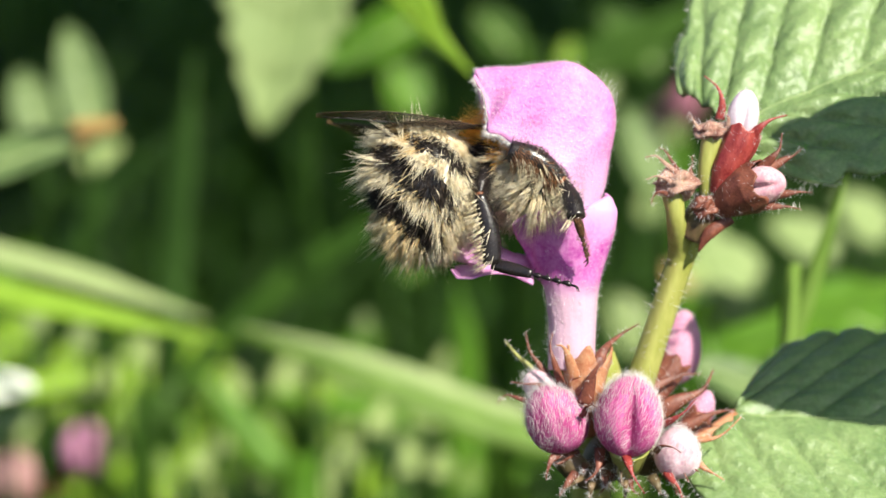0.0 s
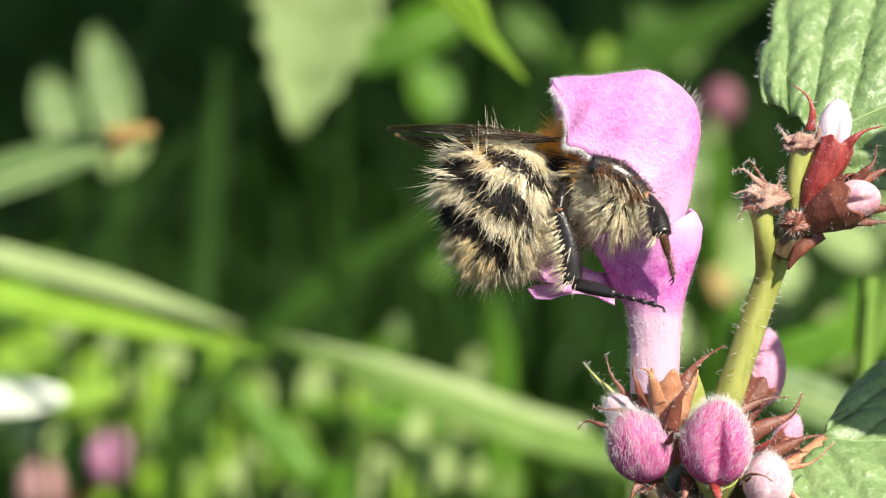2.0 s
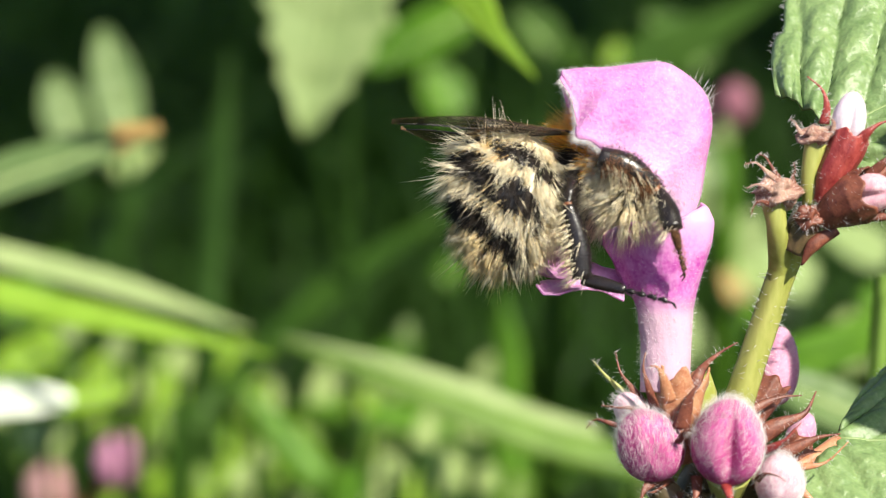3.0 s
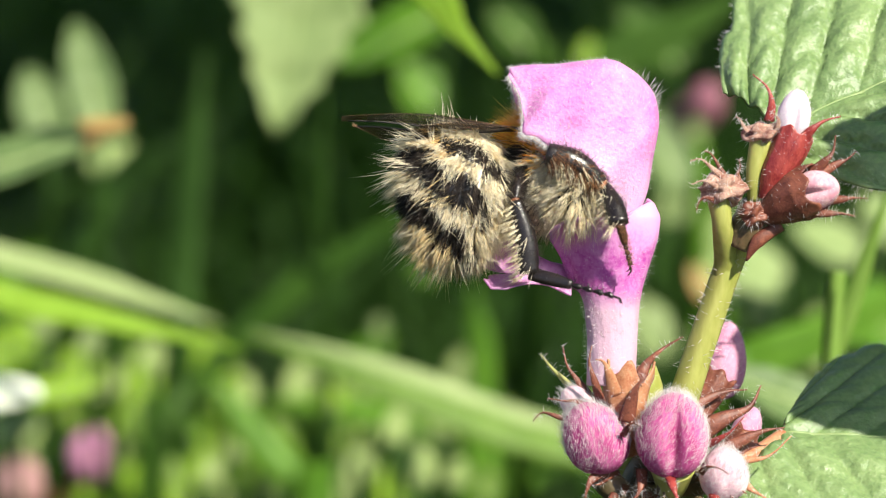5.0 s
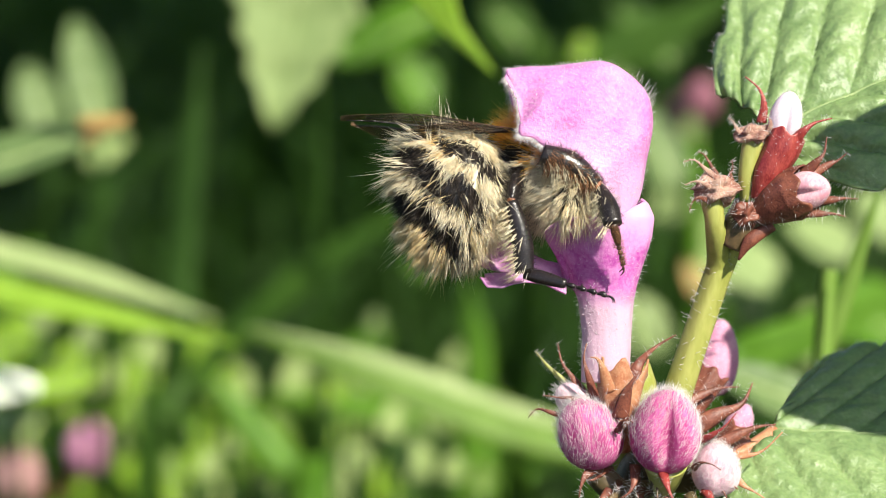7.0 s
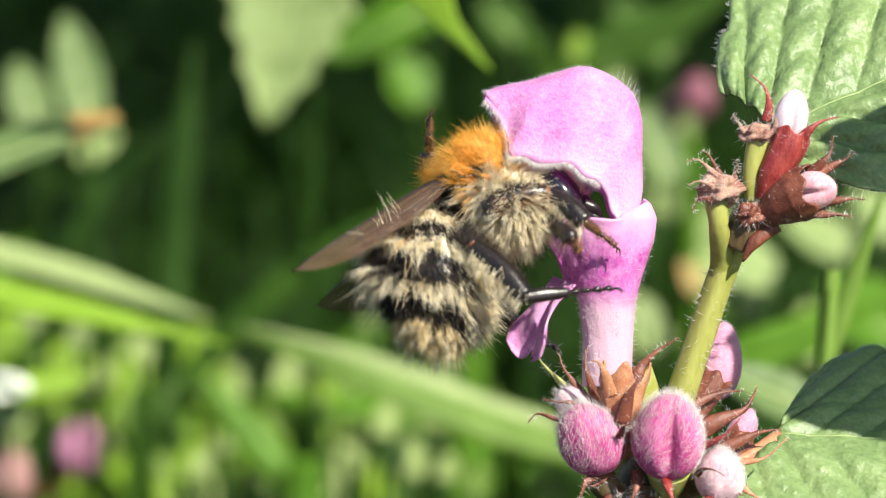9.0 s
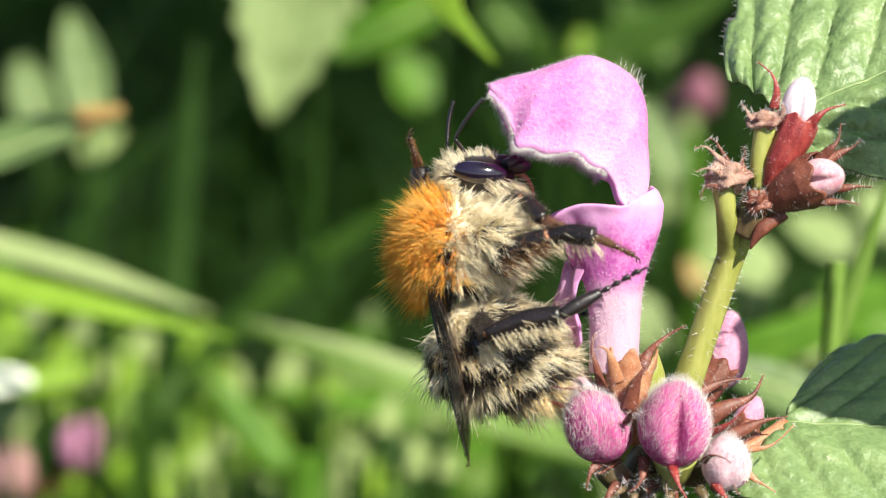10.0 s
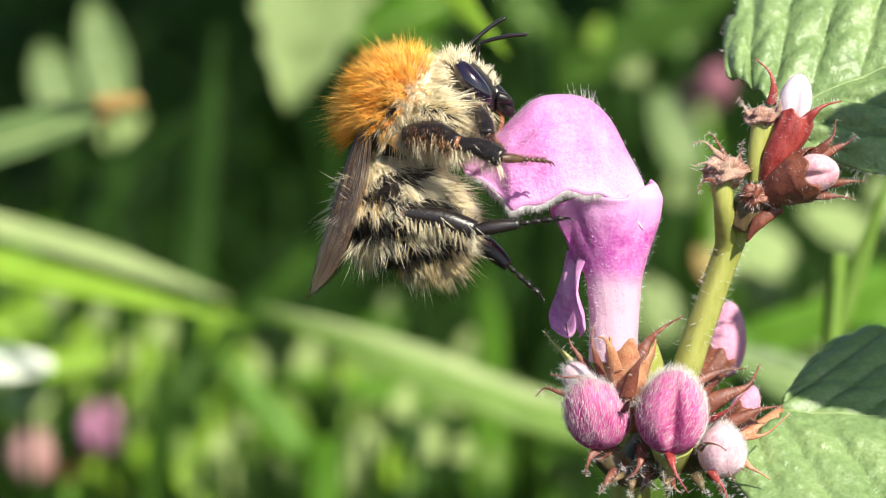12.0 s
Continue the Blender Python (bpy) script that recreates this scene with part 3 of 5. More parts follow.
# more leaves in sunlit colours, scattered to make bright blurred patches
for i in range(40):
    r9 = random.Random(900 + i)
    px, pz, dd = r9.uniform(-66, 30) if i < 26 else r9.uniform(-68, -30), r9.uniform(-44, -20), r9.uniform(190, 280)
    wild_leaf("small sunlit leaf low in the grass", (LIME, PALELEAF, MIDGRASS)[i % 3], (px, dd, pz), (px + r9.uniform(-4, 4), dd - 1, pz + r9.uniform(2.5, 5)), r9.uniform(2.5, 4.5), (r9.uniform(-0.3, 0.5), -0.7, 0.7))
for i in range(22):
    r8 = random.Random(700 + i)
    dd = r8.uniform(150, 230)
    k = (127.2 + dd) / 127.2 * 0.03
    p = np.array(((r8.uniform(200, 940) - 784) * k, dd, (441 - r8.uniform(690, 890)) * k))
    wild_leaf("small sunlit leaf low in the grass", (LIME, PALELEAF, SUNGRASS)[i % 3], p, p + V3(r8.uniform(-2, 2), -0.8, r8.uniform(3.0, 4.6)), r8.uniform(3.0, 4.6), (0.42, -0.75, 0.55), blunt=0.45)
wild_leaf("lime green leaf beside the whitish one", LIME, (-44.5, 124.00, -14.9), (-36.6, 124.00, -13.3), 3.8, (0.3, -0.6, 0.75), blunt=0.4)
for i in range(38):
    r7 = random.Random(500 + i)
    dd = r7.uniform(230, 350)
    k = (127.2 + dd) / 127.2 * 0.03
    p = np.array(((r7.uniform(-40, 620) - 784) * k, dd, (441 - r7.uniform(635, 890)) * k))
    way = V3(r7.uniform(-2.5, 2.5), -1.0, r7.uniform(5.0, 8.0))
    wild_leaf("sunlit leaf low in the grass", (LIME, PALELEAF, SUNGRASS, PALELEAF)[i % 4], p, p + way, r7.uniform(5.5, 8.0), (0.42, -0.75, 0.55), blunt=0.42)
# round light green leaves stand in for pale blurred discs
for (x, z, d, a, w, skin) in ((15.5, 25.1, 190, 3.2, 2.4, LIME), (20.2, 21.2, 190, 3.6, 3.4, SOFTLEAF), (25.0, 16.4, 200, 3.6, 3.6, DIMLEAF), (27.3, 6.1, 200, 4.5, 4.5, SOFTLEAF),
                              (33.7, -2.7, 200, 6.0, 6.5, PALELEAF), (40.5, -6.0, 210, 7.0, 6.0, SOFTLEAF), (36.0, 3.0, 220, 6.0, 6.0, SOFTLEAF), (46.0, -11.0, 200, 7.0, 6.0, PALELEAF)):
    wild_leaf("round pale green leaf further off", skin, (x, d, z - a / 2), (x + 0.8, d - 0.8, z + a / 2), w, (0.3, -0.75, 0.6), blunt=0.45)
far_blossom("pink dead-nettle buds in the grass", [(-46.26, 190.00, -25.75), (-55.20, 190.00, -29.38)], [MAUVEBUD, FADEDBUD], 3.2, (-51.10, 194.00, -32.69))
far_blossom("pink dead-nettle blossom in half shade", [(32.09, 200.00, 19.42), (30.14, 205.00, 17.20)], [SHADEPINK, SHADEPINK], 2.6, (31.38, 202.00, 14.41))


# ---- unseen tree, added so its branch shades the grass further off ----
def shade_tree():
    rng = np.random.default_rng(8)
    ob = thing("shade_tree", "unseen young tree added to shade the meadow", "tree", pose(1.75, 0.35, 0))
    trunk = bend((0, 0, -20), (-40, 10, 700), (-90, -10, 1300), (-120, 0, 1900), (-100, 20, 2500), n=8)
    part("trunk", tube(trunk, (60, 48, 40, 30, 14), 12), SEPAL, ob, "brown bark trunk")
    tips = []
    for k in range(11):
        y = -1290 + 220 * k
        end = V3(-1500 + rng.uniform(-80, 80), y, 1640 + rng.uniform(-60, 60))
        start = trunk[14 + k % 5]
        line = bend(start, start * 0.5 + end * 0.5 + V3(0, 0, 90), end, n=9)
        part("limb", tube(line, (16, 9, 3), 8), SEPAL, ob, "thin leafy limb")
        tips.append(line)
    vs, fs = [], []
    for _ in range(9500):
        line = tips[rng.integers(len(tips))]
        p = line[int(len(line) * rng.uniform(0.15, 0.999))] + rng.normal(0, 1, 3) * V3(60, 85, 60)
        if p[1] + 350 < -890 + rng.uniform(0, 60):
            continue
        t = unit(rng.normal(0, 1, 3))
        s = unit(np.cross(t, rng.normal(0, 1, 3)))
        n = np.cross(t, s)
        a, w = rng.uniform(26, 44), rng.uniform(13, 22)
        o = len(vs)
        vs += [p, p + t * a * 0.45 + s * w, p + t * a, p + t * a * 0.45 - s * w, p + t * a * 0.5 - n * w * 0.3]
        fs += [(o, o + 1, o + 4), (o + 1, o + 2, o + 4), (o + 2, o + 3, o + 4), (o + 3, o, o + 4)]
    tagged(part("crown", (np.array(vs), fs), MIDGRASS, ob, "many small green leaves"), kind="stuff")


shade_tree()


# ---- the dead-nettle ----
PLANT_BASE = rooted((7.91, 4.00, -13.63))
plant = thing("dead_nettle", "flowering dead-nettle with pink flower, buds and toothed leaves", "plant",
              TILT @ Matrix.Translation(Vector(PLANT_BASE * MM)))
HOME = Matrix.Translation(Vector(-PLANT_BASE * MM))


def onplant(name, piece, material, label="", parent=None, second=None):
    """A part of the plant; parts of parts stay in the same place."""
    if parent is None:
        return part(name, piece, material, plant, label, HOME, second)
    return part(name, piece, material, parent, label, None, second)


def fuzz(line, radii, count, length, seed, thick=0.012, out=0.9):
    """Short hairs round a stem or sepal."""
    rng = np.random.default_rng(seed)
    line = np.asarray(line, float)
    r = np.interp(np.linspace(0, 1, len(line)), np.linspace(0, 1, len(radii)), radii)
    i = rng.integers(0, len(line), count)
    tan = np.gradient(line, axis=0)[i]
    tan /= np.linalg.norm(tan, axis=1, keepdims=True)
    w = rng.normal(0, 1, (count, 3))
    w -= tan * (w * tan).sum(1, keepdims=True)
    w /= np.linalg.norm(w, axis=1, keepdims=True)
    return hairs(line[i] + w * (r[i] * out)[:, None], w + rng.normal(0, 0.35, (count, 3)), length * rng.uniform(0.5, 1.2, count), thick, None, rng)


# stem: square, rising from the soil through the lower whorl to the upper one
stem_line = bend(PLANT_BASE, PLANT_BASE * 0.5 + np.array((7.60, 4.00, -14.18)) * 0.5 + V3(1.5, 0, 0), (8.06, 4.00, -13.63), (9.39, 3.00, -10.71), (10.38, 2.00, -7.89), (11.35, 1.50, -4.82), (12.57, 1.00, -1.03), (13.24, 1.00, 0.79), (14.15, 1.00, 2.69), n=10)
stem = onplant("stem", tube(stem_line, (1.05, 1.0, 0.92, 0.78, 0.68, 0.62, 0.60, 0.64, 0.5), 16, 1.0, None, 0.18), STEM, "square yellow-green stem with fine hairs")
onplant("stem_hair", fuzz(stem_line[44:], (0.75, 0.7), 260, 0.55, 5), DOWN, "fine white hairs", stem)


def sepal(pts, wide, material=SEPAL, seed=0, flat=0.45):
    line = bend(*pts, n=7)
    wide *= 0.8
    radii = (wide, wide * 0.75, wide * 0.36, wide * 0.17, 0.03)
    piece = tube(line, radii, 8, flat)
    ob = onplant("sepal", piece, material)
    hairs = onplant("down", fuzz(line, radii, 46, 0.32, seed, 0.009), DOWN, "", ob)
    tagged(hairs, "fine pale hairs", kind="stuff")
    return ob


def cup(pts, radii, material, label, seed, teeth=5, rim=0.2, name="calyx"):
    """A hollow ribbed calyx, wider towards its toothed rim."""
    line = bend(*pts, n=8)
    tan = np.gradient(line, axis=0)
    m = len(line) - 1
    rr = np.interp(np.linspace(0, 1, m + 1), np.linspace(0, 1, len(radii)), radii)
    a0 = unit(np.cross(tan[0], (0.0, 1.0, 0.2)))

    def fn(u, v):
        w = 2 * math.pi * v
        i = min(m, int(round(u * m)))
        t = unit(tan[i])
        a = unit(a0 - t * (a0 @ t))
        b = np.cross(t, a)
        r = rr[i] * (1 + 0.05 * math.cos(2 * teeth * w + seed) * u)
        lift = rim * rr[-1] * u ** 6 * (math.cos(teeth * w + seed) + 0.3 * math.sin(3 * w + seed))
        return line[i] + (a * math.cos(w) + b * math.sin(w)) * r + t * lift
    ob = onplant(name, shell(fn, m, 40, 0.10), material, label)
    onplant("down", fuzz(line, radii, 150, 0.34, seed, 0.008, 1.0), DOWN, "fine pale hairs", ob)
    return ob


SEPALS = [
    ([(7.98, -1.00, -6.67), (8.46, -1.00, -5.39), (9.33, 0.00, -4.62), (10.41, 0.00, -3.96)], 0.50, SEPAL),
    ([(7.42, -2.00, -8.10), (7.72, -2.40, -6.81), (8.00, -2.60, -6.21), (8.30, -2.60, -5.74)], 0.55, SEPAL),
    ([(6.91, -2.00, -6.77), (6.53, -2.60, -5.62), (6.23, -2.80, -5.08), (5.87, -2.80, -4.99)], 0.42, TANCALYX),
    ([(6.31, -1.00, -7.41), (5.88, -1.40, -6.06), (5.64, -1.40, -5.17), (5.77, -1.20, -4.37)], 0.34, SEPAL),
    ([(6.03, 0.00, -7.41), (5.24, 0.40, -6.29), (4.64, 0.60, -5.45), (4.41, 0.80, -4.44)], 0.34, SEPAL),
    ([(6.13, -1.00, -7.71), (5.07, -1.60, -7.14), (4.32, -1.80, -7.07), (3.55, -1.80, -6.95)], 0.26, SEPAL),
    ([(5.39, -1.00, -8.37), (4.04, -1.20, -7.88), (3.31, -1.00, -7.71), (2.86, -1.00, -8.13)], 0.24, SEPAL),
    ([(11.21, 1.00, -8.89), (12.72, 1.00, -8.07), (13.94, 1.40, -7.55), (14.54, 1.60, -6.47)], 0.75, SEPAL),
    ([(11.14, 2.00, -7.58), (12.25, 2.40, -7.05), (13.03, 2.60, -6.82), (13.95, 2.60, -6.76)], 0.40, SEPAL),
    ([(12.27, 1.00, -9.88), (13.78, 1.00, -9.10), (14.69, 1.00, -8.73), (15.66, 1.00, -8.58)], 0.55, SEPAL),
    ([(12.43, -0.50, -10.07), (13.88, -1.00, -10.03), (14.77, -1.00, -9.74), (15.72, -1.00, -8.84)], 0.30, TANCALYX),
    ([(6.43, -1.00, -10.54), (5.75, -1.60, -11.00), (5.50, -1.80, -11.51), (5.39, -1.80, -12.10)], 0.42, SEPAL),
    ([(8.25, -1.40, -10.51), (8.16, -2.00, -11.20), (7.91, -2.20, -11.77), (7.41, -2.20, -12.13)], 0.40, SEPAL),
    ([(9.55, -2.40, -10.72), (9.66, -3.20, -11.24), (9.88, -3.40, -11.81), (10.44, -3.40, -12.66)], 0.36, REDCALYX),
    ([(11.72, -1.80, -11.66), (11.96, -2.40, -12.05), (12.24, -2.60, -12.38), (12.47, -2.60, -13.03)], 0.34, REDCALYX),
    ([(13.22, -1.00, -11.05), (13.71, -1.40, -11.49), (14.19, -1.40, -11.78), (14.78, -1.40, -12.14)], 0.30, TANCALYX),
    ([(11.47, -2.00, -9.19), (12.09, -2.60, -8.80), (12.57, -2.80, -8.43), (13.16, -2.80, -7.78)], 0.26, REDCALYX),
    ([(11.08, -2.40, -10.58), (11.36, -3.20, -10.22), (11.87, -3.40, -10.26), (12.34, -3.40, -10.55)], 0.22, SEPAL),
    ([(5.60, 1.00, -7.40), (4.60, 1.20, -6.30), (3.90, 1.30, -5.60), (3.30, 1.20, -4.90)], 0.36, STEM),
    ([(7.25, -2.40, -8.75), (7.44, -3.20, -8.23), (7.66, -3.40, -8.07), (8.01, -3.40, -8.22)], 0.24, SEPAL),
]
for i, (pts, wide, material) in enumerate(SEPALS):
    sepal(pts, wide, material, 40 + i)
# small dark teeth crowd round the node below the buds
for i in range(26):
    r6 = random.Random(60 + i)
    a = V3(r6.uniform(6.6, 13.0), r6.uniform(-1.6, 0.6), r6.uniform(-12.2, -10.6))
    out = V3((a[0] - 9.8) * 0.22 + r6.uniform(-0.4, 0.4), -0.5, r6.uniform(-0.9, -0.1))
    sepal([a, a + out * 0.7 + V3(0, -0.2, 0), a + out * 1.2 + V3(0, 0, -0.1), a + out * 1.7 + V3(r6.uniform(-0.2, 0.2), 0, r6.uniform(-0.3, 0.3))], r6.uniform(0.24, 0.44), (SEPAL, DARKSTEM)[i % 2], 140 + i)
cup(((7.68, 0.00, -9.87), (7.48, -0.40, -7.75), (7.54, -0.40, -6.40), (7.66, -0.40, -5.59)), (0.5, 0.98, 1.14, 1.26), TANCALYX, "red-brown calyx round the corolla tube", 11, 5, 0.42)
onplant("whorl", tube(bend((7.80, 2.00, -12.45), (9.01, 2.00, -10.93), (11.14, 2.00, -10.93), (13.28, 2.00, -10.63), n=6), (0.7, 1.25, 1.3, 0.8), 14), DARKSTEM, "dark node of the lower whorl")
onplant("calyx", tube(bend((9.10, 1.00, -11.91), (7.68, 0.00, -12.12), (6.18, 0.00, -10.77), n=6), (0.5, 0.7, 0.75), 12), DARKSTEM, "dark calyx under a bud")
onplant("calyx", tube(bend((9.78, 0.00, -11.97), (9.77, -1.00, -11.14), (9.75, -1.60, -10.34), n=6), (0.5, 0.85, 1.15), 14), STEM, "pale green calyx under the round bud")
cup(((11.23, 3.00, -8.56), (11.89, 3.60, -7.36), (12.70, 4.00, -6.15)), (0.45, 0.7, 0.85), SEPAL, "dark red calyx of a bud", 12)
cup(((11.75, 2.00, -10.93), (13.18, 2.60, -10.22), (14.14, 3.00, -9.23)), (0.6, 0.9, 0.9), SEPAL, "brown calyx of a bud", 13)


def bud(centre, radii, way, material, seed, hair=0.34, count=900, label="", crease=0.0, hairmat=DOWN, name="bud"):
    """A closed downy flower bud: its long axis along way, with folded seams."""
    c, way = np.array(centre, float), unit(np.array(way, float))
    side = unit(np.cross(way, (0.0, 1.0, 0.1)))
    front = np.cross(side, way)
    a, b = radii
    rng = np.random.default_rng(seed)

    def place(d):
        w = math.atan2(d[2], d[1])
        q = 1 - crease * math.exp(-((w + 1.57) / 0.22) ** 2) * (1 - d[0] ** 2) - 0.03 * abs(math.sin(2.5 * w + seed)) ** 6
        q += 0.02 * math.sin(3 * w + seed)
        taper = 1 - 0.12 * d[0]
        return c + way * a * d[0] + (side * d[1] + front * d[2]) * b * q * taper
    ob = onplant(name, blob(place, 56, 34), material, label)
    d = rng.normal(0, 1, (count, 3))
    d /= np.linalg.norm(d, axis=1, keepdims=True)
    roots = np.array([place(q) for q in d])
    ways = np.array([way * q[0] / a * b + side * q[1] + front * q[2] for q in d])
    swirl = np.cross(way, ways) * 0.45
    ways = ways * 0.10 + way * 0.7 + swirl + rng.normal(0, 0.22, (count, 3))
    onplant("down", hairs(roots, ways, hair * rng.uniform(0.5, 1.3, count), 0.006, None, rng), hairmat, "short pale down", ob)
    return ob


bud((5.95, -1.20, -8.92), (1.95, 1.62), (-0.45, -0.35, 0.75), BUD, 1, 0.5, 3600, "plump downy pink bud", 0.05)
bud((9.71, -2.20, -8.73), (2.15, 1.78), (0.05, -0.25, 1), BUD, 2, 0.46, 4200, "round downy pink bud with a folded seam", 0.42)
bud((12.32, -1.40, -10.69), (1.45, 1.22), (-0.1, -0.5, 0.8), PALEBUD, 3, 0.4, 1900, "small pale pink downy bud", 0.06, DOWN)
bud((13.42, 8.00, -5.50), (2.1, 1.1), (0.1, 0.2, 1), MAUVEBUD, 4, 0.2, 500, "slender pink bud behind the stem", 0.05)
bud((14.09, 4.00, -8.87), (1.2, 0.75), (0.4, 0, 1), MAUVEBUD, 6, 0.2, 250, "small pink bud", 0.05)
bud((5.15, 0.50, -7.29), (0.95, 0.85), (-0.7, -0.2, 0.6), PALEBUD, 7, 0.45, 500, "tiny pale downy bud", 0.05, DOWN)

# upper whorl
onplant("whorl", tube(bend((13.14, 0.00, 0.63), (13.65, -0.30, 1.68), (14.04, 0.00, 2.73), n=6), (0.75, 0.9, 0.7), 14), DARKSTEM, "dark red node of the upper whorl")
onplant("calyx", tube(bend((12.30, 1.00, -1.90), (12.62, 0.75, -0.30), (12.32, -0.70, 1.60), (12.08, -0.80, 3.16), n=6), (0.30, 0.60, 0.58, 0.50, 0.62), 14), STEM, "yellow-green spent calyx")
onplant("calyx", tube(bend((13.98, -0.60, 2.87), (13.89, -0.90, 4.20), (14.25, -0.80, 5.84), n=6), (0.42, 0.44, 0.62), 14), STEM, "yellow-green spent calyx")
cup(((14.41, -1.00, 2.95), (14.88, -1.30, 4.19), (15.56, -1.40, 5.43), (15.91, -1.40, 6.32)), (0.35, 0.68, 0.85, 0.85), REDCALYX, "red calyx holding a white bud", 14)
cup(((14.37, -0.80, 2.06), (15.19, -1.20, 2.65), (16.04, -1.60, 3.14), (16.78, -2.00, 3.40)), (0.5, 1.0, 1.3, 1.2), SEPAL, "brown calyx holding a pink bud", 15)
onplant("bract", tube(bend((13.48, -0.80, -0.15), (14.05, -1.00, 0.86), (15.19, -1.00, 1.64), n=6), (0.05, 0.36, 0.30), 10, 0.5), SEPAL, "dark red-brown bract")
bud((15.80, -1.20, 7.05), (1.35, 0.84), (0.18, -0.1, 1), WHITEBUD, 8, 0.2, 500, "white folded bud in the red calyx", 0.34, DOWN)
bud((16.82, -2.10, 3.37), (1.15, 0.98), (0.75, -0.5, 0.1), PINKBUD, 9, 0.14, 320, "dusky pink bud in the brown calyx", 0.32, DOWN)
for i, (pts, wide, material) in enumerate([
    ([(14.59, -1.00, 6.82), (14.69, -1.20, 7.70), (14.45, -1.20, 8.50), (13.74, -1.20, 9.13)], 0.34, REDCALYX),
    ([(16.01, -1.80, 5.71), (16.55, -2.20, 6.34), (17.14, -2.20, 6.76), (17.97, -2.20, 6.99)], 0.40, REDCALYX),
    ([(16.58, -2.00, 4.17), (17.20, -2.40, 4.80), (17.56, -2.40, 5.27), (17.68, -2.40, 6.04)], 0.38, SEPAL),
    ([(17.10, -1.40, 4.19), (17.99, -1.40, 4.72), (18.40, -1.40, 4.90), (18.88, -1.40, 5.31)], 0.34, SEPAL),
    ([(17.38, -2.00, 2.84), (18.12, -2.20, 2.92), (18.62, -2.20, 2.98), (19.30, -2.20, 2.95)], 0.34, SEPAL),
    ([(16.58, -2.00, 2.28), (17.44, -2.20, 2.21), (18.03, -2.20, 2.21), (18.71, -2.20, 2.07)], 0.34, SEPAL),
    ([(12.54, -1.00, 3.84), (11.71, -1.20, 4.49), (11.18, -1.20, 4.91), (10.64, -1.20, 4.82)], 0.22, WITHERED),
    ([(12.72, -0.60, 3.67), (12.18, -0.60, 4.51), (11.77, -0.60, 5.17), (11.41, -0.60, 5.35)], 0.22, SEPAL),
    ([(12.20, -1.40, 3.30), (11.58, -2.00, 3.72), (11.11, -2.00, 3.81), (10.64, -2.00, 3.63)], 0.22, WITHERED),
    ([(12.13, -1.20, 2.76), (11.42, -1.80, 2.99), (11.07, -1.80, 2.81), (10.89, -1.80, 2.34)], 0.20, SEPAL),
    ([(13.16, -1.00, 3.66), (13.04, -1.00, 4.20), (13.16, -1.00, 4.50), (13.10, -1.00, 4.91)], 0.18, SEPAL),
    ([(13.76, -1.00, 5.98), (13.34, -1.00, 6.52), (13.16, -1.00, 6.88), (12.92, -1.00, 7.06)], 0.20, WITHERED),
    ([(14.87, -1.40, 6.12), (15.00, -1.60, 6.70), (14.88, -1.60, 7.00), (14.64, -1.60, 7.26)], 0.26, WITHERED),
]):
    sepal(pts, wide, material, 90 + i)


def ragged(centre, r, material, seed, label):
    """A crumpled withered rim."""
    rng = np.random.default_rng(seed)
    c = np.array(centre, float)
    ph = rng.uniform(0, 6, 6)

    def place(d):
        w = math.atan2(d[2], d[1])
        q = 1 + 0.18 * math.sin(5 * w + ph[0] + 3 * d[0]) + 0.15 * math.sin(7 * d[0] + ph[1] + 2 * w) + 0.10 * math.sin(11 * w + ph[2])
        return c + np.array((d[0] * r[0], d[1] * r[1], d[2] * r[2])) * q
    ob = onplant("withered_rim", blob(place, 36, 22), material, label)
    d = rng.normal(0, 1, (130, 3))
    d /= np.linalg.norm(d, axis=1, keepdims=True)
    onplant("down", hairs([place(q) for q in d], d + rng.normal(0, 0.3, d.shape), 0.4 * rng.uniform(0.5, 1.2, 130), 0.010, None, rng), DOWN, "", ob)


ragged((14.30, -0.90, 6.17), (0.85, 0.75, 0.55), WITHERED, 1, "withered pinkish calyx rim")
ragged((12.33, -1.00, 3.42), (1.0, 0.9, 0.7), WITHERED, 2, "withered pale calyx rim")
ragged((13.78, -1.30, 2.17), (0.6, 0.5, 0.55), SEPAL, 3, "dark red hairy centre")


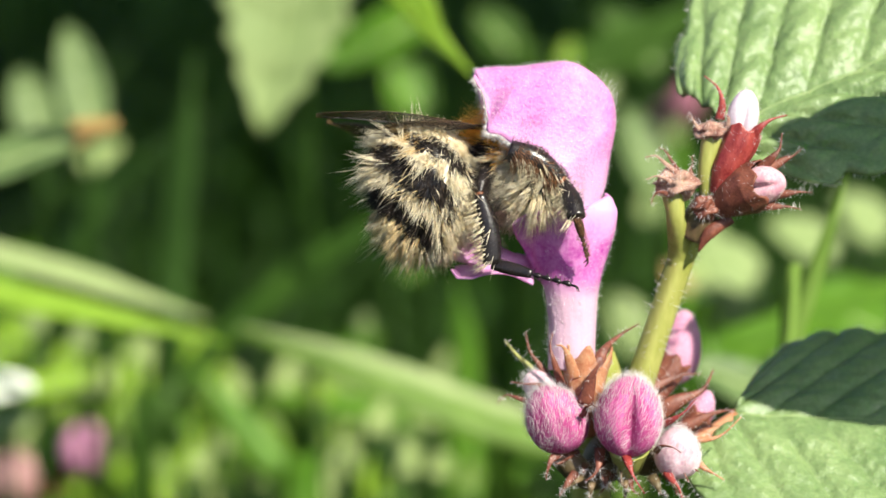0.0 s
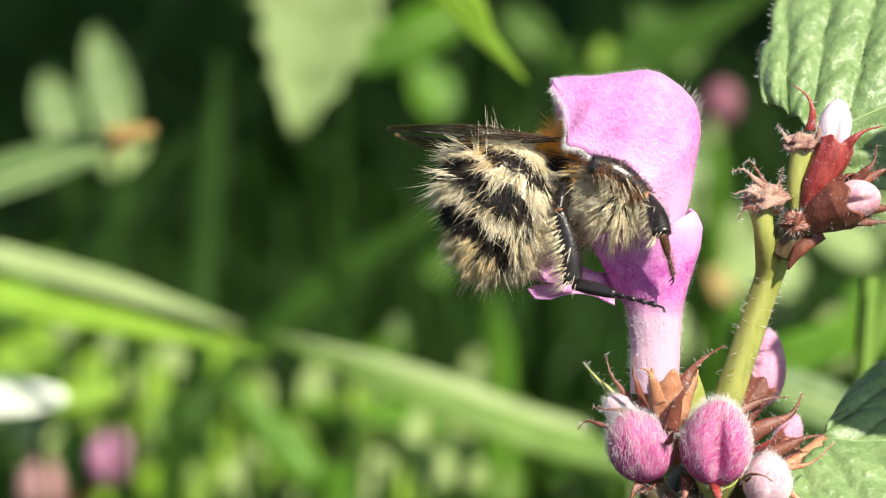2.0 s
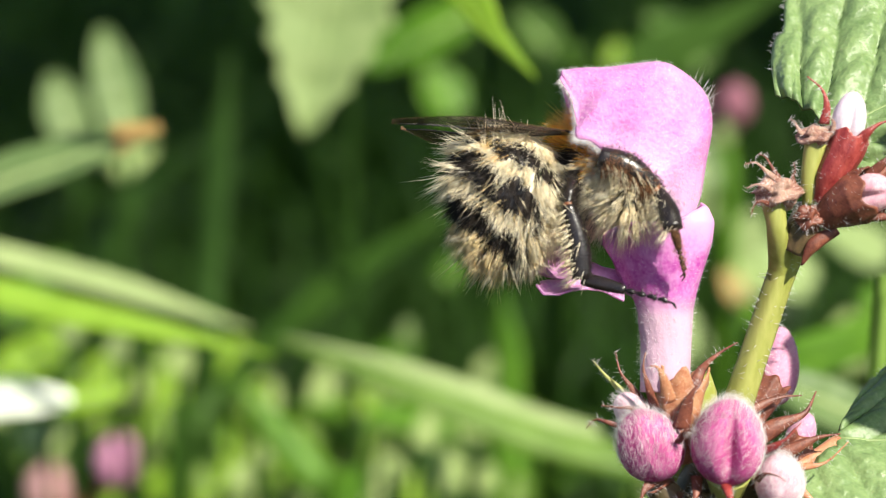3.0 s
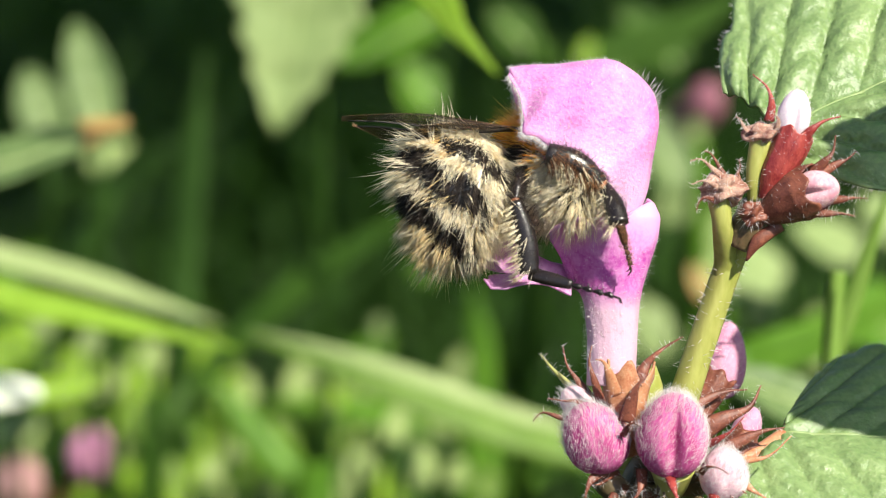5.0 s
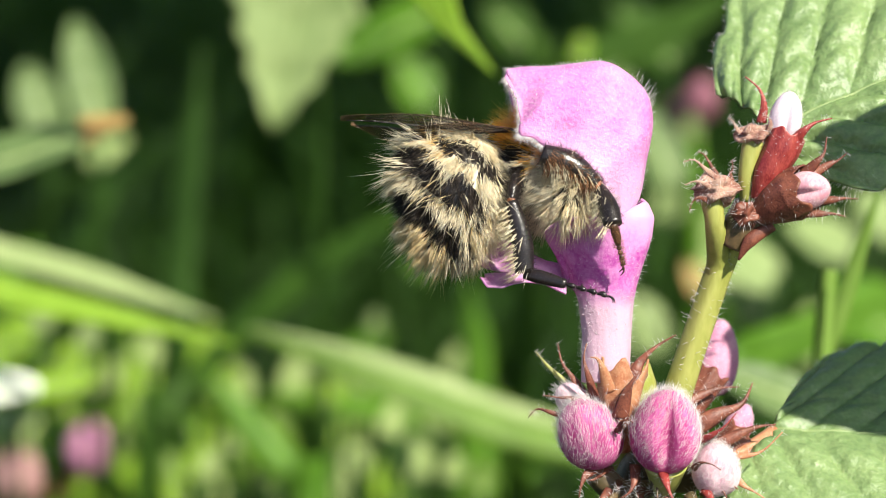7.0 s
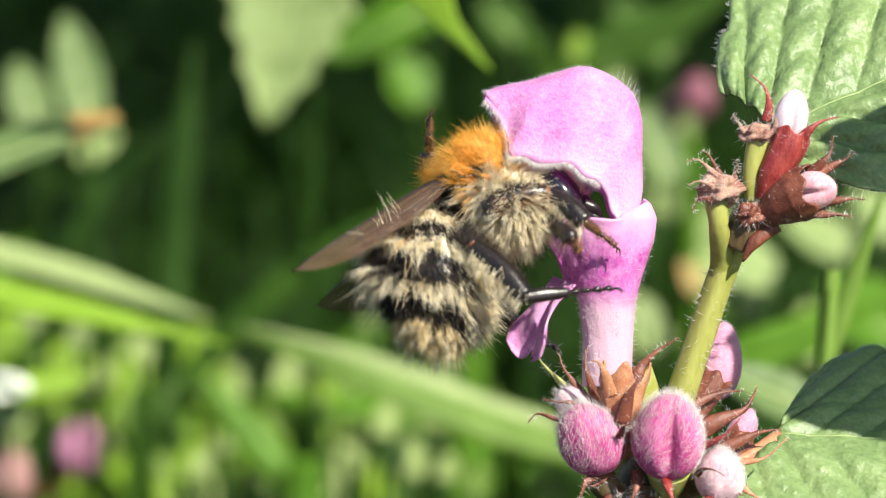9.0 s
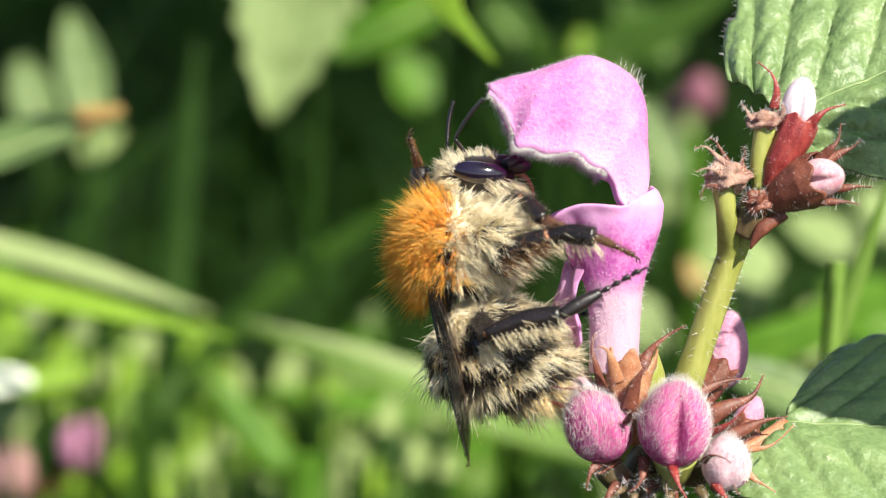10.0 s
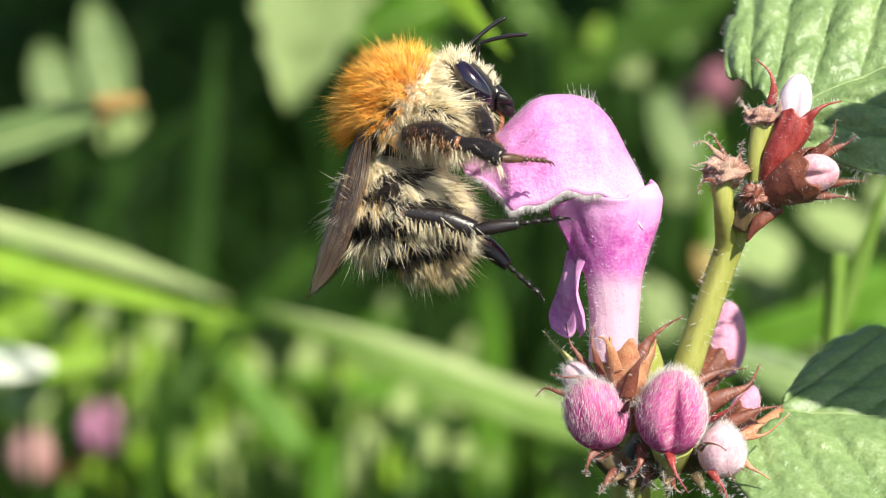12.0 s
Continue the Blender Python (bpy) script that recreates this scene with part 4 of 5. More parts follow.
# ---- leaves ----
def leaf_parts(length, width, laterals, cup, fold, seed, lobe=0.22, low=1.0, puffy=1.0, lobe_low=0.22):
    """A toothed ovate leaf with quilted skin, x along the midrib; returns the skin, the veins and edge hairs."""
    rng = np.random.default_rng(seed)

    def fn(s, q):
        a = abs(q)
        out = math.sin(math.pi * (s * 0.985 + 0.015) ** 0.62) ** 0.8
        teeth = 1 + 0.17 * (abs(math.sin(math.pi * (s * 9.5 + 0.35 + 0.1 * math.sin(seed + 13 * s)))) ** 0.6 - 0.6) * min(1, s * 9 + 0.25) * a ** 3 * (0.4 if low > 1 else 1.0)
        y = width / 2 * out * teeth * a * (low if q < 0 else 1)
        x = length * (s - (lobe_low if q < 0 else lobe) * a ** 1.6 * (1 - s) ** 2.2 + 0.10 * a * s * (1 - s))
        k = (s + 0.06 - 0.34 * a) * laterals
        puff = abs(math.sin(math.pi * k)) ** 0.38 * (0.35 + 0.65 * min(1, a * 5)) * (1 - 0.6 * a ** 4)
        cross = abs(math.sin(math.pi * (a * 5.2 + 0.4 * math.floor(k) + 0.15 * math.sin(9 * s)))) ** 0.5
        z = puffy * (1.0 * puff + 0.40 * cross * puff) - fold * y + 0.03 * math.sin(40 * s + 9 * q)
        z -= cup * length * (s - 0.4) ** 2 + 0.25 * math.sin(6 * s + 2 * q + seed) * a
        return np.array((x, y * (1 if q >= 0 else -1), z))
    skin = shell(lambda u, v: fn(u, 2 * v - 1), 96, 72, 0.16)
    veins = [tube(np.array([fn(s, 0.0) - V3(0, 0, -0.02) for s in np.linspace(0.0, 0.97, 40)]), (0.12, 0.09, 0.04), 6)]
    for sgn in (1, -1):
        for k in range(1, laterals):
            pts = []
            for a in np.linspace(0.02, 0.93, 16):
                s = k / laterals - 0.06 + 0.34 * a
                if s < 0.98:
                    pts.append(fn(s, sgn * a))
            if len(pts) > 4:
                veins.append(tube(np.array(pts), (0.07, 0.05, 0.03), 5))
    edge = np.array([fn(s, sgn) for sgn in (1, -1) for s in rng.uniform(0.02, 0.98, 500)])
    away = edge - np.array((length * 0.4, 0, 0))
    fur = hairs(edge, away + rng.normal(0, 3, edge.shape), rng.uniform(0.15, 0.42, len(edge)), 0.010, None, rng)
    return skin, veins, fur


def put_leaf(base, tip, normal, length, width, laterals, cup, fold, seed, label, parent_stalk, lobe=0.22, low=1.0, puffy=1.0, lobe_low=0.22):
    b, t = np.array(base, float), np.array(tip, float)
    x = unit(t - b)
    z = np.array(normal, float)
    z = unit(z - x * (z @ x))
    y = np.cross(z, x)
    skin, veins, fur = leaf_parts(length, width, laterals, cup, fold, seed, lobe, low, puffy, lobe_low)

    def move(p):
        return b + p[0] @ np.array([x, y, z]), p[1]
    blade = onplant("leaf", move(skin), LEAF, label)
    for v in veins:
        onplant("vein", move(v), VEIN, "", blade)
    onplant("edge_hair", move(fur), DOWN, "fine hairs on the leaf edge", blade)
    onplant("leaf_stalk", tube(bend(*parent_stalk, b, n=6), (0.42, 0.32, 0.36), 10), TANCALYX, "reddish leaf stalk", blade)


put_leaf((15.30, 2.60, 6.40), (33.00, 4.40, 14.00), (-0.10, -0.80, 0.60), 25, 21, 8, 0.004, 0.03, 3,
         "large quilted green leaf with toothed edge", ((14.29, 1.50, 2.46), (15.00, 2.50, 4.60)), 0.05, 0.60, 0.7, 0.03)
put_leaf((15.89, 3.50, -9.14), (27.48, 3.00, -9.54), (-0.25, -0.66, 0.72), 19, 14, 7, 0.006, 0.02, 5,
         "green toothed leaf half in shade", ((12.10, 2.50, -10.97), (13.89, 2.00, -10.17)), -0.05, 1.4, 0.40, 0.17)

# ---- the open flower ----
CHX, CHY, CHZ = (8.30, 0.00, 3.00)
RIDGE = [(-0.1, -1.1), (0.18, 0.2), (0.12, 1.9), (0.0, 4.1), (-0.8, 5.44), (-2.56, 6.39), (-4.26, 6.12), (-6.09, 5.46), (-7.79, 4.97)]
RIM = [(-0.9, -1.9), (-1.15, -1.0), (-1.75, 0.1), (-2.5, 0.85), (-3.9, 1.5), (-5.07, 1.6), (-6.35, 1.75), (-6.75, 2.85), (-7.75, 4.78)]
ridge3 = bend(*[(x, 0, z) for x, z in RIDGE], n=8)
rim3 = bend(*[(x, 0, z) for x, z in RIM], n=8)


def hood_point(u, v):
    """The arched upper lip: u from its foot in the throat to its tip, v across from rim to rim."""
    i = u * (len(ridge3) - 1)
    k = min(int(i), len(ridge3) - 2)
    a = ridge3[k] + (ridge3[k + 1] - ridge3[k]) * (i - k)
    b = rim3[k] + (rim3[k + 1] - rim3[k]) * (i - k)
    q = 2 * v - 1
    c = abs(q)
    s = c * math.pi / 2
    half = float(np.interp(u, [0, 0.12, 0.35, 0.6, 0.78, 0.92, 1.0], [1.15, 1.5, 2.5, 2.9, 2.6, 1.6, 0.75]))
    p = a + (b - a) * (1 - math.cos(s)) ** 0.9
    mid = math.sin(math.pi * min(1, u * 1.02))
    # a soft fold runs along each shoulder, the rim is wavy and turned out a little
    fold = -0.20 * mid * math.exp(-((c - 0.42 + 0.1 * math.sin(5 * u)) / 0.07) ** 2) + 0.10 * mid * math.exp(-((c - 0.30) / 0.08) ** 2)
    wave = 0.09 * math.sin(15 * u + 4 * q) + 0.05 * math.sin(29 * u - 6 * q)
    rimw = max(0, c - 0.82) / 0.18
    frill = rimw ** 2 * (0.07 * math.sin(31 * u + q) + 0.05 * math.sin(53 * u + 2)) * min(1, u * 4)
    sgn = 1 if q >= 0 else -1
    y = half * math.sin(s) ** 0.82 * (1 - 0.14 * c ** 4) + fold * 0.5 + 0.30 * rimw ** 2 + wave * c
    return p + V3(frill * 0.5, sgn * y, fold + wave * 0.6 + frill)


TUBE_Z = (-6.4, -5.3, -3.9, -2.3, -1.4, -0.5, 0.4, 1.1, 2.0, 2.7, 3.3)
TUBE_C = (6.85, 6.83, 6.88, 6.83, 6.76, 6.68, 6.58, 6.50, 6.40, 6.36, 6.30)
TUBE_R = (1.20, 1.18, 1.20, 1.34, 1.58, 1.93, 2.30, 2.56, 2.76, 2.58, 2.05)
RIM_W = (0, 30, 55, 80, 105, 118, 132, 145, 156, 167, 180)
RIM_Z = (2.95, 2.75, 2.30, 2.02, 2.15, 2.12, 1.85, 1.35, 0.6, -0.4, -1.4)


def tube_point(u, v):
    """The corolla: a slim tube that widens into a throat, open to the front between two side lobes."""
    w = 2 * math.pi * v
    c = math.degrees(abs(w - 2 * math.pi * round(v)))
    top = float(np.interp(c, RIM_W, RIM_Z))
    z = -6.4 + (top + 6.4) * u
    r = float(np.interp(z, TUBE_Z, TUBE_R))
    cx = float(np.interp(z, TUBE_Z, TUBE_C))
    up = min(1.0, max(0.0, (z + 2.2) / 3.0))
    # the shoulder behind the hood bulges, a furrow runs down from it, and the rim of the side lobes rolls outwards
    r *= 1 + up * (0.05 * math.exp(-((c - 22) / 16) ** 2) - 0.09 * math.exp(-((c - 52) / 11) ** 2) + 0.05 * math.exp(-((c - 92) / 24) ** 2) - 0.06 * math.exp(-((c - 132) / 10) ** 2))
    r *= 1 + 0.008 * math.sin(9 * w + 2 * z) * (1 - up) + 0.004 * math.sin(23 * w + z)
    roll = max(0.0, u - 0.90) / 0.10
    r += roll ** 2 * (0.22 + 0.80 * math.exp(-((c - 140) / 13) ** 2) if c > 70 else -0.12) + roll * 0.07 * math.sin(11 * w)
    return V3(cx + r * math.cos(w), 0.1 + 0.80 * r * math.sin(w), z - roll ** 2 * (0.12 if c > 70 else 0))


corolla = onplant("corolla", shell(tube_point, 60, 96, 0.12), THROAT, "pink corolla with a pale hairy tube and magenta throat")
hood = onplant("hood", shell(hood_point, 90, 56, 0.12), PETAL, "arched pink upper lip with downy edge", corolla)
rng = np.random.default_rng(77)
edge_v = rng.choice([0.0, 1.0], 2300)
edge_u = rng.uniform(0.30, 1.0, 2300)
roots = np.array([hood_point(a, b) for a, b in zip(edge_u, edge_v)])
inner = np.array([hood_point(a, 0.05 if b < 0.5 else 0.95) for a, b in zip(edge_u, edge_v)])
outward = roots - inner
outward /= np.linalg.norm(outward, axis=1, keepdims=True) + 1e-9
back_u = rng.uniform(0.08, 1.0, 4200)
back_v = rng.uniform(0.02, 0.98, 4200)
roots2 = np.array([hood_point(a, b) for a, b in zip(back_u, back_v)])
out2 = roots2 - V3(-3.4, 0, 2.2)
out2 /= np.linalg.norm(out2, axis=1, keepdims=True)
crest_u = rng.normal(0.47, 0.05, 46)
crest = np.array([hood_point(a, 0.5 + rng.normal(0, 0.06)) for a in crest_u])
hood_down = onplant("down", join(
    hairs(roots, outward + rng.normal(0, 0.38, roots.shape), rng.uniform(0.25, 0.62, 2300), 0.0085, None, rng),
    hairs(roots2, out2 + V3(-0.9, 0, 0.2) + rng.normal(0, 0.45, roots2.shape), rng.uniform(0.12, 0.34, 4200), 0.007, None, rng),
    hairs(crest, unit(V3(0.45, -0.1, 1.0)) + rng.normal(0, 0.30, crest.shape), rng.uniform(0.3, 0.9, 46), 0.008, None, rng)), DOWN, "white fringe of fine hairs", hood)
tube_u, tube_v = rng.uniform(0.1, 0.80, 900), rng.uniform(0, 1, 900)
roots3 = np.array([tube_point(a, b) for a, b in zip(tube_u, tube_v)])
out3 = np.array([(math.cos(2 * math.pi * b), math.sin(2 * math.pi * b), 0.25) for b in tube_v])
onplant("down", hairs(roots3, out3 + rng.normal(0, 0.5, out3.shape), rng.uniform(0.15, 0.42, 900), 0.009, None, rng), DOWN, "sparse white hairs on the tube", corolla)


def lip_point(u, v):
    """The lower lip hangs along -z from its joint, two lobes at the end."""
    q = 2 * v - 1
    w = float(np.interp(u, [0, 0.25, 0.5, 0.75, 0.92, 1.0], [0.95, 0.9, 1.35, 1.9, 1.7, 0.9]))
    notch = 1.5 * max(0, u - 0.55) / 0.45 * math.exp(-(q / 0.28) ** 2)
    return V3(-0.55 * math.sin(2.6 * u) - 0.55 * q * q * u + 0.12 * math.sin(5 * q + 6 * u), w * q, -4.3 * u + notch + 0.15 * u * math.sin(7 * q))


lower_lip = onplant("lower_lip", shell(lip_point, 36, 30, 0.10), LIP, "two-lobed pink lower lip", corolla)


# ---- the bumblebee: x to the head, y to its left, z to its back ----
bee = thing("bumblebee", "furry orange and cream bumblebee with dark bands on the flower", "bumblebee", TILT.copy())


def combed(roots, nrm, lay, lengths, rng, per_tuft=15, gather=0.66, thick=0.0175):
    """Fur in tufts: the tips of neighbouring hairs are drawn together."""
    n = len(roots)
    pick = rng.choice(n, max(4, n // per_tuft), replace=False)
    near = np.empty(n, int)
    for i in range(0, n, 1000):
        gap = ((roots[i:i + 1000, None] - roots[None, pick]) ** 2).sum(2)
        near[i:i + 1000] = gap.argmin(1)
    ways = nrm + np.array(lay) + rng.normal(0, 0.13, nrm.shape)
    ways /= np.linalg.norm(ways, axis=1, keepdims=True)
    lean = rng.normal(0, 0.24, (len(pick), 3))
    size = rng.uniform(0.75, 1.2, len(pick))
    lengths = lengths * size[near]
    own = roots + ways * lengths[:, None]
    lead = ways[pick] + lean
    lead /= np.linalg.norm(lead, axis=1, keepdims=True)
    shared = roots[pick][near] + lead[near] * lengths[:, None] + 0.22 * (roots - roots[pick][near])
    hold = gather * rng.uniform(0.5, 1.25, n)[:, None]
    tip = own * (1 - hold) + shared * hold
    way = tip - roots
    return hairs(roots, way, np.linalg.norm(way, axis=1), thick, np.array((-0.10, 0, -0.06)), rng)


def body(name, place, material, parent, label, coats, seed, at=None):
    """A body piece with its coats of fur: (name, material, count, length, chooser, lay, label)."""
    ob = part(name, blob(place, 48, 32), material, parent, label, at)
    rng = np.random.default_rng(seed)
    for cname, cmat, count, length, chooser, lay, clabel in coats:
        d = rng.normal(0, 1, (count * 4, 3))
        d /= np.linalg.norm(d, axis=1, keepdims=True)
        keep = np.array([chooser(q, rng.random()) for q in d])
        d = d[keep][:count]
        roots = np.array([place(q) for q in d])
        e = 0.02
        near = np.array([place(unit(q + V3(0, e, -e * 0.7))) for q in d])
        far = np.array([place(unit(q + V3(e, e * 0.6, e))) for q in d])
        nrm = np.cross(near - roots, far - roots)
        mid = np.array(place((1, 0, 0))) * 0.5 + np.array(place((-1, 0, 0))) * 0.5
        sign = np.sign((nrm * (roots - mid)).sum(1, keepdims=True))
        nrm = nrm * sign / (np.linalg.norm(nrm, axis=1, keepdims=True) + 1e-12)
        part(cname, combed(roots, nrm, lay, length * rng.uniform(0.6, 1.2, len(d)), rng), cmat, ob, clabel)
    return ob


def underfur(name, place, grow, chooser, material, parent, label):
    """The dense woolly layer below the long hairs, where a coat grows."""
    nu, nv = 56, 40
    dirs = np.array([[(math.cos(math.pi * j / nv), math.sin(math.pi * j / nv) * math.cos(2 * math.pi * i / nu), math.sin(math.pi * j / nv) * math.sin(2 * math.pi * i / nu)) for i in range(nu)] for j in range(nv + 1)])
    pts = []
    mid = np.array(place((1, 0, 0))) * 0.5 + np.array(place((-1, 0, 0))) * 0.5
    for d in dirs.reshape(-1, 3):
        q = np.array(place(d))
        pts.append(q + unit(q - mid) * grow * (1 + 0.45 * noise.noise(Vector(q * 2.6)) + 0.3 * noise.noise(Vector(q * 7.0))))
    faces = []
    for j in range(nv):
        for i in range(nu):
            k = (i + 1) % nu
            if chooser(unit(dirs[j, i] + dirs[j + 1, k]), 0.5):
                faces.append((j * nu + i, j * nu + k, (j + 1) * nu + k, (j + 1) * nu + i))
    return part(name, (np.array(pts), faces), material, parent, label)


def thorax_place(d):
    return (2.55 * d[0], 2.35 * d[1], 2.35 * d[2])


def dorsal(d, r):
    return d[2] > 0.12 + 0.55 * (r - 0.5) + 0.15 * d[0] and not (d[0] < -0.5 and d[2] < 0.5) and not (d[2] < 0.45 and -0.45 < d[0] < 0.05 and abs(d[1]) > 0.75 and r > 0.2)


def flank(d, r):
    return d[2] < 0.16 + 0.5 * (r - 0.5) and d[0] > -0.62 + 0.2 * (r - 0.5)


thorax = body("thorax", thorax_place, CHITIN, bee, "round thorax with orange back and cream sides", [
    ("orange_fur", ORANGEFUR, 11000, 1.45, dorsal, (-0.25, 0, 0.05), "dense orange fur on the back"),
    ("long_fur", ORANGEFUR, 700, 1.9, dorsal, (-0.25, 0, 0.05), "long straggling orange hairs"),
    ("cream_fur", PALEFUR, 6200, 1.3, lambda d, r: flank(d, r), (-0.3, 0, -0.2), "cream fur on the flanks"),
    ("dark_fur", DARKFUR, 2600, 0.9, lambda d, r: (d[2] < -0.35 and d[0] < -0.15) or (0.05 < d[2] < 0.5 and d[0] < -0.5) or (0.0 < d[2] < 0.42 and -0.4 < d[0] < 0.0 and abs(d[1]) > 0.7), (-0.3, 0, -0.3), "dark fur round the leg joints"),
], 21)
underfur("cream_underfur", thorax_place, 0.18, flank, PALEFUR, thorax, "dense cream wool on the flanks")
body("breast_tuft", lambda d: (0.6 + 1.1 * d[0], -2.1 + 0.8 * d[1], -1.9 + 1.2 * d[2]), CHITIN, thorax, "dark breast with a cream tuft at the roots of the legs", [], 24)
tuft_rng = np.random.default_rng(25)
tuft_d = tuft_rng.normal(0, 1, (2600, 3))
tuft_d /= np.linalg.norm(tuft_d, axis=1, keepdims=True)
part("tuft_fur", combed(V3(0.6, -2.1, -1.9) + tuft_d * V3(1.1, 0.8, 1.2), tuft_d, (-0.25, -0.15, -0.75), tuft_rng.uniform(0.8, 1.7, 2600), tuft_rng, 20, 0.7), PALEFUR, thorax, "long cream hairs of the breast")
underfur("orange_underfur", thorax_place, 0.25, dorsal, ORANGEFUR, thorax, "dense orange wool on the back")


def abdomen_place(d):
    """Egg-shaped, from the waist at the origin backwards, curled under."""
    s = (1 - d[0]) / 2
    r = 1.0 + 0.10 * math.sin(math.pi * s)
    x = -6.2 * s
    ring = 1 + 0.020 * math.sin(2 * math.pi * 5.2 * s)
    y, z = 2.82 * d[1] * r * ring, 2.72 * d[2] * r * ring
    a = 0.10 * s * s * 2.2
    z -= 1.3 * s * s
    return (x + a * z * 0.6, y * (1 - 0.12 * s), z)


def band(d):
    """Place along the abdomen in rings: whole part and fraction."""
    s = (1 - d[0]) / 2
    k = s * 3.4 + 0.50 + 0.10 * math.sin(3 * d[1] + 2 * d[2]) + 0.30 * noise.noise(Vector((d[0] * 2.2, d[1] * 2.2, d[2] * 2.2 + 5))) + 0.22 * noise.noise(Vector((d[0] * 5, d[1] * 5, d[2] * 5 + 9)))
    return s, k - math.floor(k)


def ring_dark(d, r):
    s, k = band(d)
    return 0.17 + 0.06 * (r - 0.5) < s < 0.90 and k < (0.62 if s < 0.5 else 0.74) + 0.18 * (r - 0.5) and d[2] > -0.8


def ring_pale(d, r):
    s, k = band(d)
    return s < 0.92 and (k > (0.64 if s < 0.5 else 0.76) + 0.2 * (r - 0.5) or s < 0.17 + 0.06 * (r - 0.5) or (d[2] < -0.6 and r > 0.45))


def back_gold(d, r):
    s, k = band(d)
    return s < 0.48 - 0.2 * r and d[2] > 0.25 + 0.3 * (r - 0.5)


def tail_straw(d, r):
    s, k = band(d)
    return (s > 0.88 and d[2] > -0.7) or (s > 0.45 and k > 0.5 and r > 0.86)


abdomen = body("abdomen", abdomen_place, CHITIN, bee, "striped abdomen with cream and black bands", [
    ("cream_fur", PALEFUR, 6600, 1.15, ring_pale, (-1.0, 0, -0.1), "long cream fur in bands"),
    ("dark_fur", DARKFUR, 6000, 0.72, ring_dark, (-0.9, 0, -0.1), "short black fur in bands"),
    ("long_fur", PALEFUR, 600, 1.8, lambda d, r: d[0] < 0.7 and (band(d)[1] > 0.5 or r > 0.8), (-0.35, 0, 0.0), "long straggling pale hairs"),
    ("golden_fur", GOLDFUR, 1500, 1.1, back_gold, (-1.3, 0, -0.1), "golden fur behind the wings"),
    ("straw_fur", STRAWFUR, 1700, 1.25, tail_straw, (-0.8, 0, -0.1), "straw-yellow fur on the tail"),
], 22)
underfur("cream_underfur", abdomen_place, 0.05, lambda d, r: ring_pale(d, r) and not ring_dark(d, r), PALEFUR, abdomen, "dense cream wool in bands")
part("tail_tip", tube(bend((-5.5, 0, -1.3), (-6.0, 0, -1.7), (-6.45, 0, -2.3), n=5), (0.75, 0.55, 0.12), 12), BROWNCHITIN, abdomen, "brown tip of the abdomen")


def head_place(d):
    k = 1 + 0.22 * max(0, -d[2]) * max(0, d[0])
    return (1.15 * d[0] * k, 1.75 * d[1] * (1 - 0.18 * max(0, -d[2])), 1.85 * d[2])


head = body("head", head_place, CHITIN, bee, "dark head with cream tufts", [
    ("cream_fur", PALEFUR, 950, 0.75, lambda d, r: d[2] > 0.42 and abs(d[1]) < 0.85, (0.1, 0, 0.25), "cream tuft on the crown"),
    ("face_fur", PALEFUR, 700, 0.5, lambda d, r: d[0] > 0.35 and -0.45 < d[2] < 0.5 and abs(d[1]) < 0.5, (0.1, 0, 0.2), "cream fur on the face"),
    ("cheek_fur", PALEFUR, 380, 1.0, lambda d, r: d[0] < 0.1 and d[2] < -0.1, (-0.2, 0, -0.4), "pale fur under the cheek"),
], 23)
feelers = []
for sgn in (-1, 1):
    def eye_place(d, sgn=sgn):
        return (0.18 + 0.58 * d[1] + 0.12 * d[0] * d[0], sgn * (1.42 + 0.55 * d[2]) - sgn * 0.18 * d[0] ** 2, 1.42 * d[0] + 0.02)
    part("eye", blob(eye_place, 28, 24), EYE, head, "large glossy black eye")
    feelers.append(part("antenna", join(tube(bend((0.85, sgn * 0.45, 0.55), (1.35, sgn * 0.7, 1.0), (1.75, sgn * 0.85, 1.35), n=5), (0.11, 0.09, 0.10), 8),
                         tube(bend((1.75, sgn * 0.85, 1.35), (2.45, sgn * 1.0, 1.05), (3.2, sgn * 1.1, 0.65), (3.9, sgn * 1.15, 0.15), n=7), (0.085, 0.11, 0.115, 0.10), 8)), CHITIN, head, "jointed black antenna"))
    part("mandible", tube(bend((0.75, sgn * 0.75, -1.3), (1.05, sgn * 0.6, -1.75), (1.1, sgn * 0.2, -2.15), n=5), (0.30, 0.28, 0.12), 10), CHITIN, head, "dark jaw")


def muzzle_place(d):
    return (0.80 + 0.50 * d[1], 0.66 * d[2], -1.35 + 1.25 * d[0])


part("muzzle", blob(muzzle_place, 24, 18), CHITIN, head, "glossy black snout")
part("tongue", tube(bend((0.45, 0, -1.6), (0.35, 0, -2.2), (-0.2, 0, -2.7), (-0.9, 0, -2.9), n=6), (0.2, 0.16, 0.10, 0.05), 8), BROWNCHITIN, head, "reddish tongue sheath")


# wings: root at the origin, laid back along -x, skin in the xy plane
def wing_outline(u, v, length, wide):
    x = -length * u
    lead = 0.16 * wide * math.sin(math.pi * u)
    trail = -wide * math.sin(math.pi * min(1.0, 0.06 + 0.94 * u) ** 1.35) ** 0.75 * (0.25 + 0.75 * u ** 0.6)
    y = lead + (trail - lead) * v
    z = 0.10 * math.sin(9 * u + 3 * v) * u + 0.35 * u * u * (v - 0.3) - 0.25 * u * u
    return V3(x - 0.5 * v * u * (1 - u), y, z)


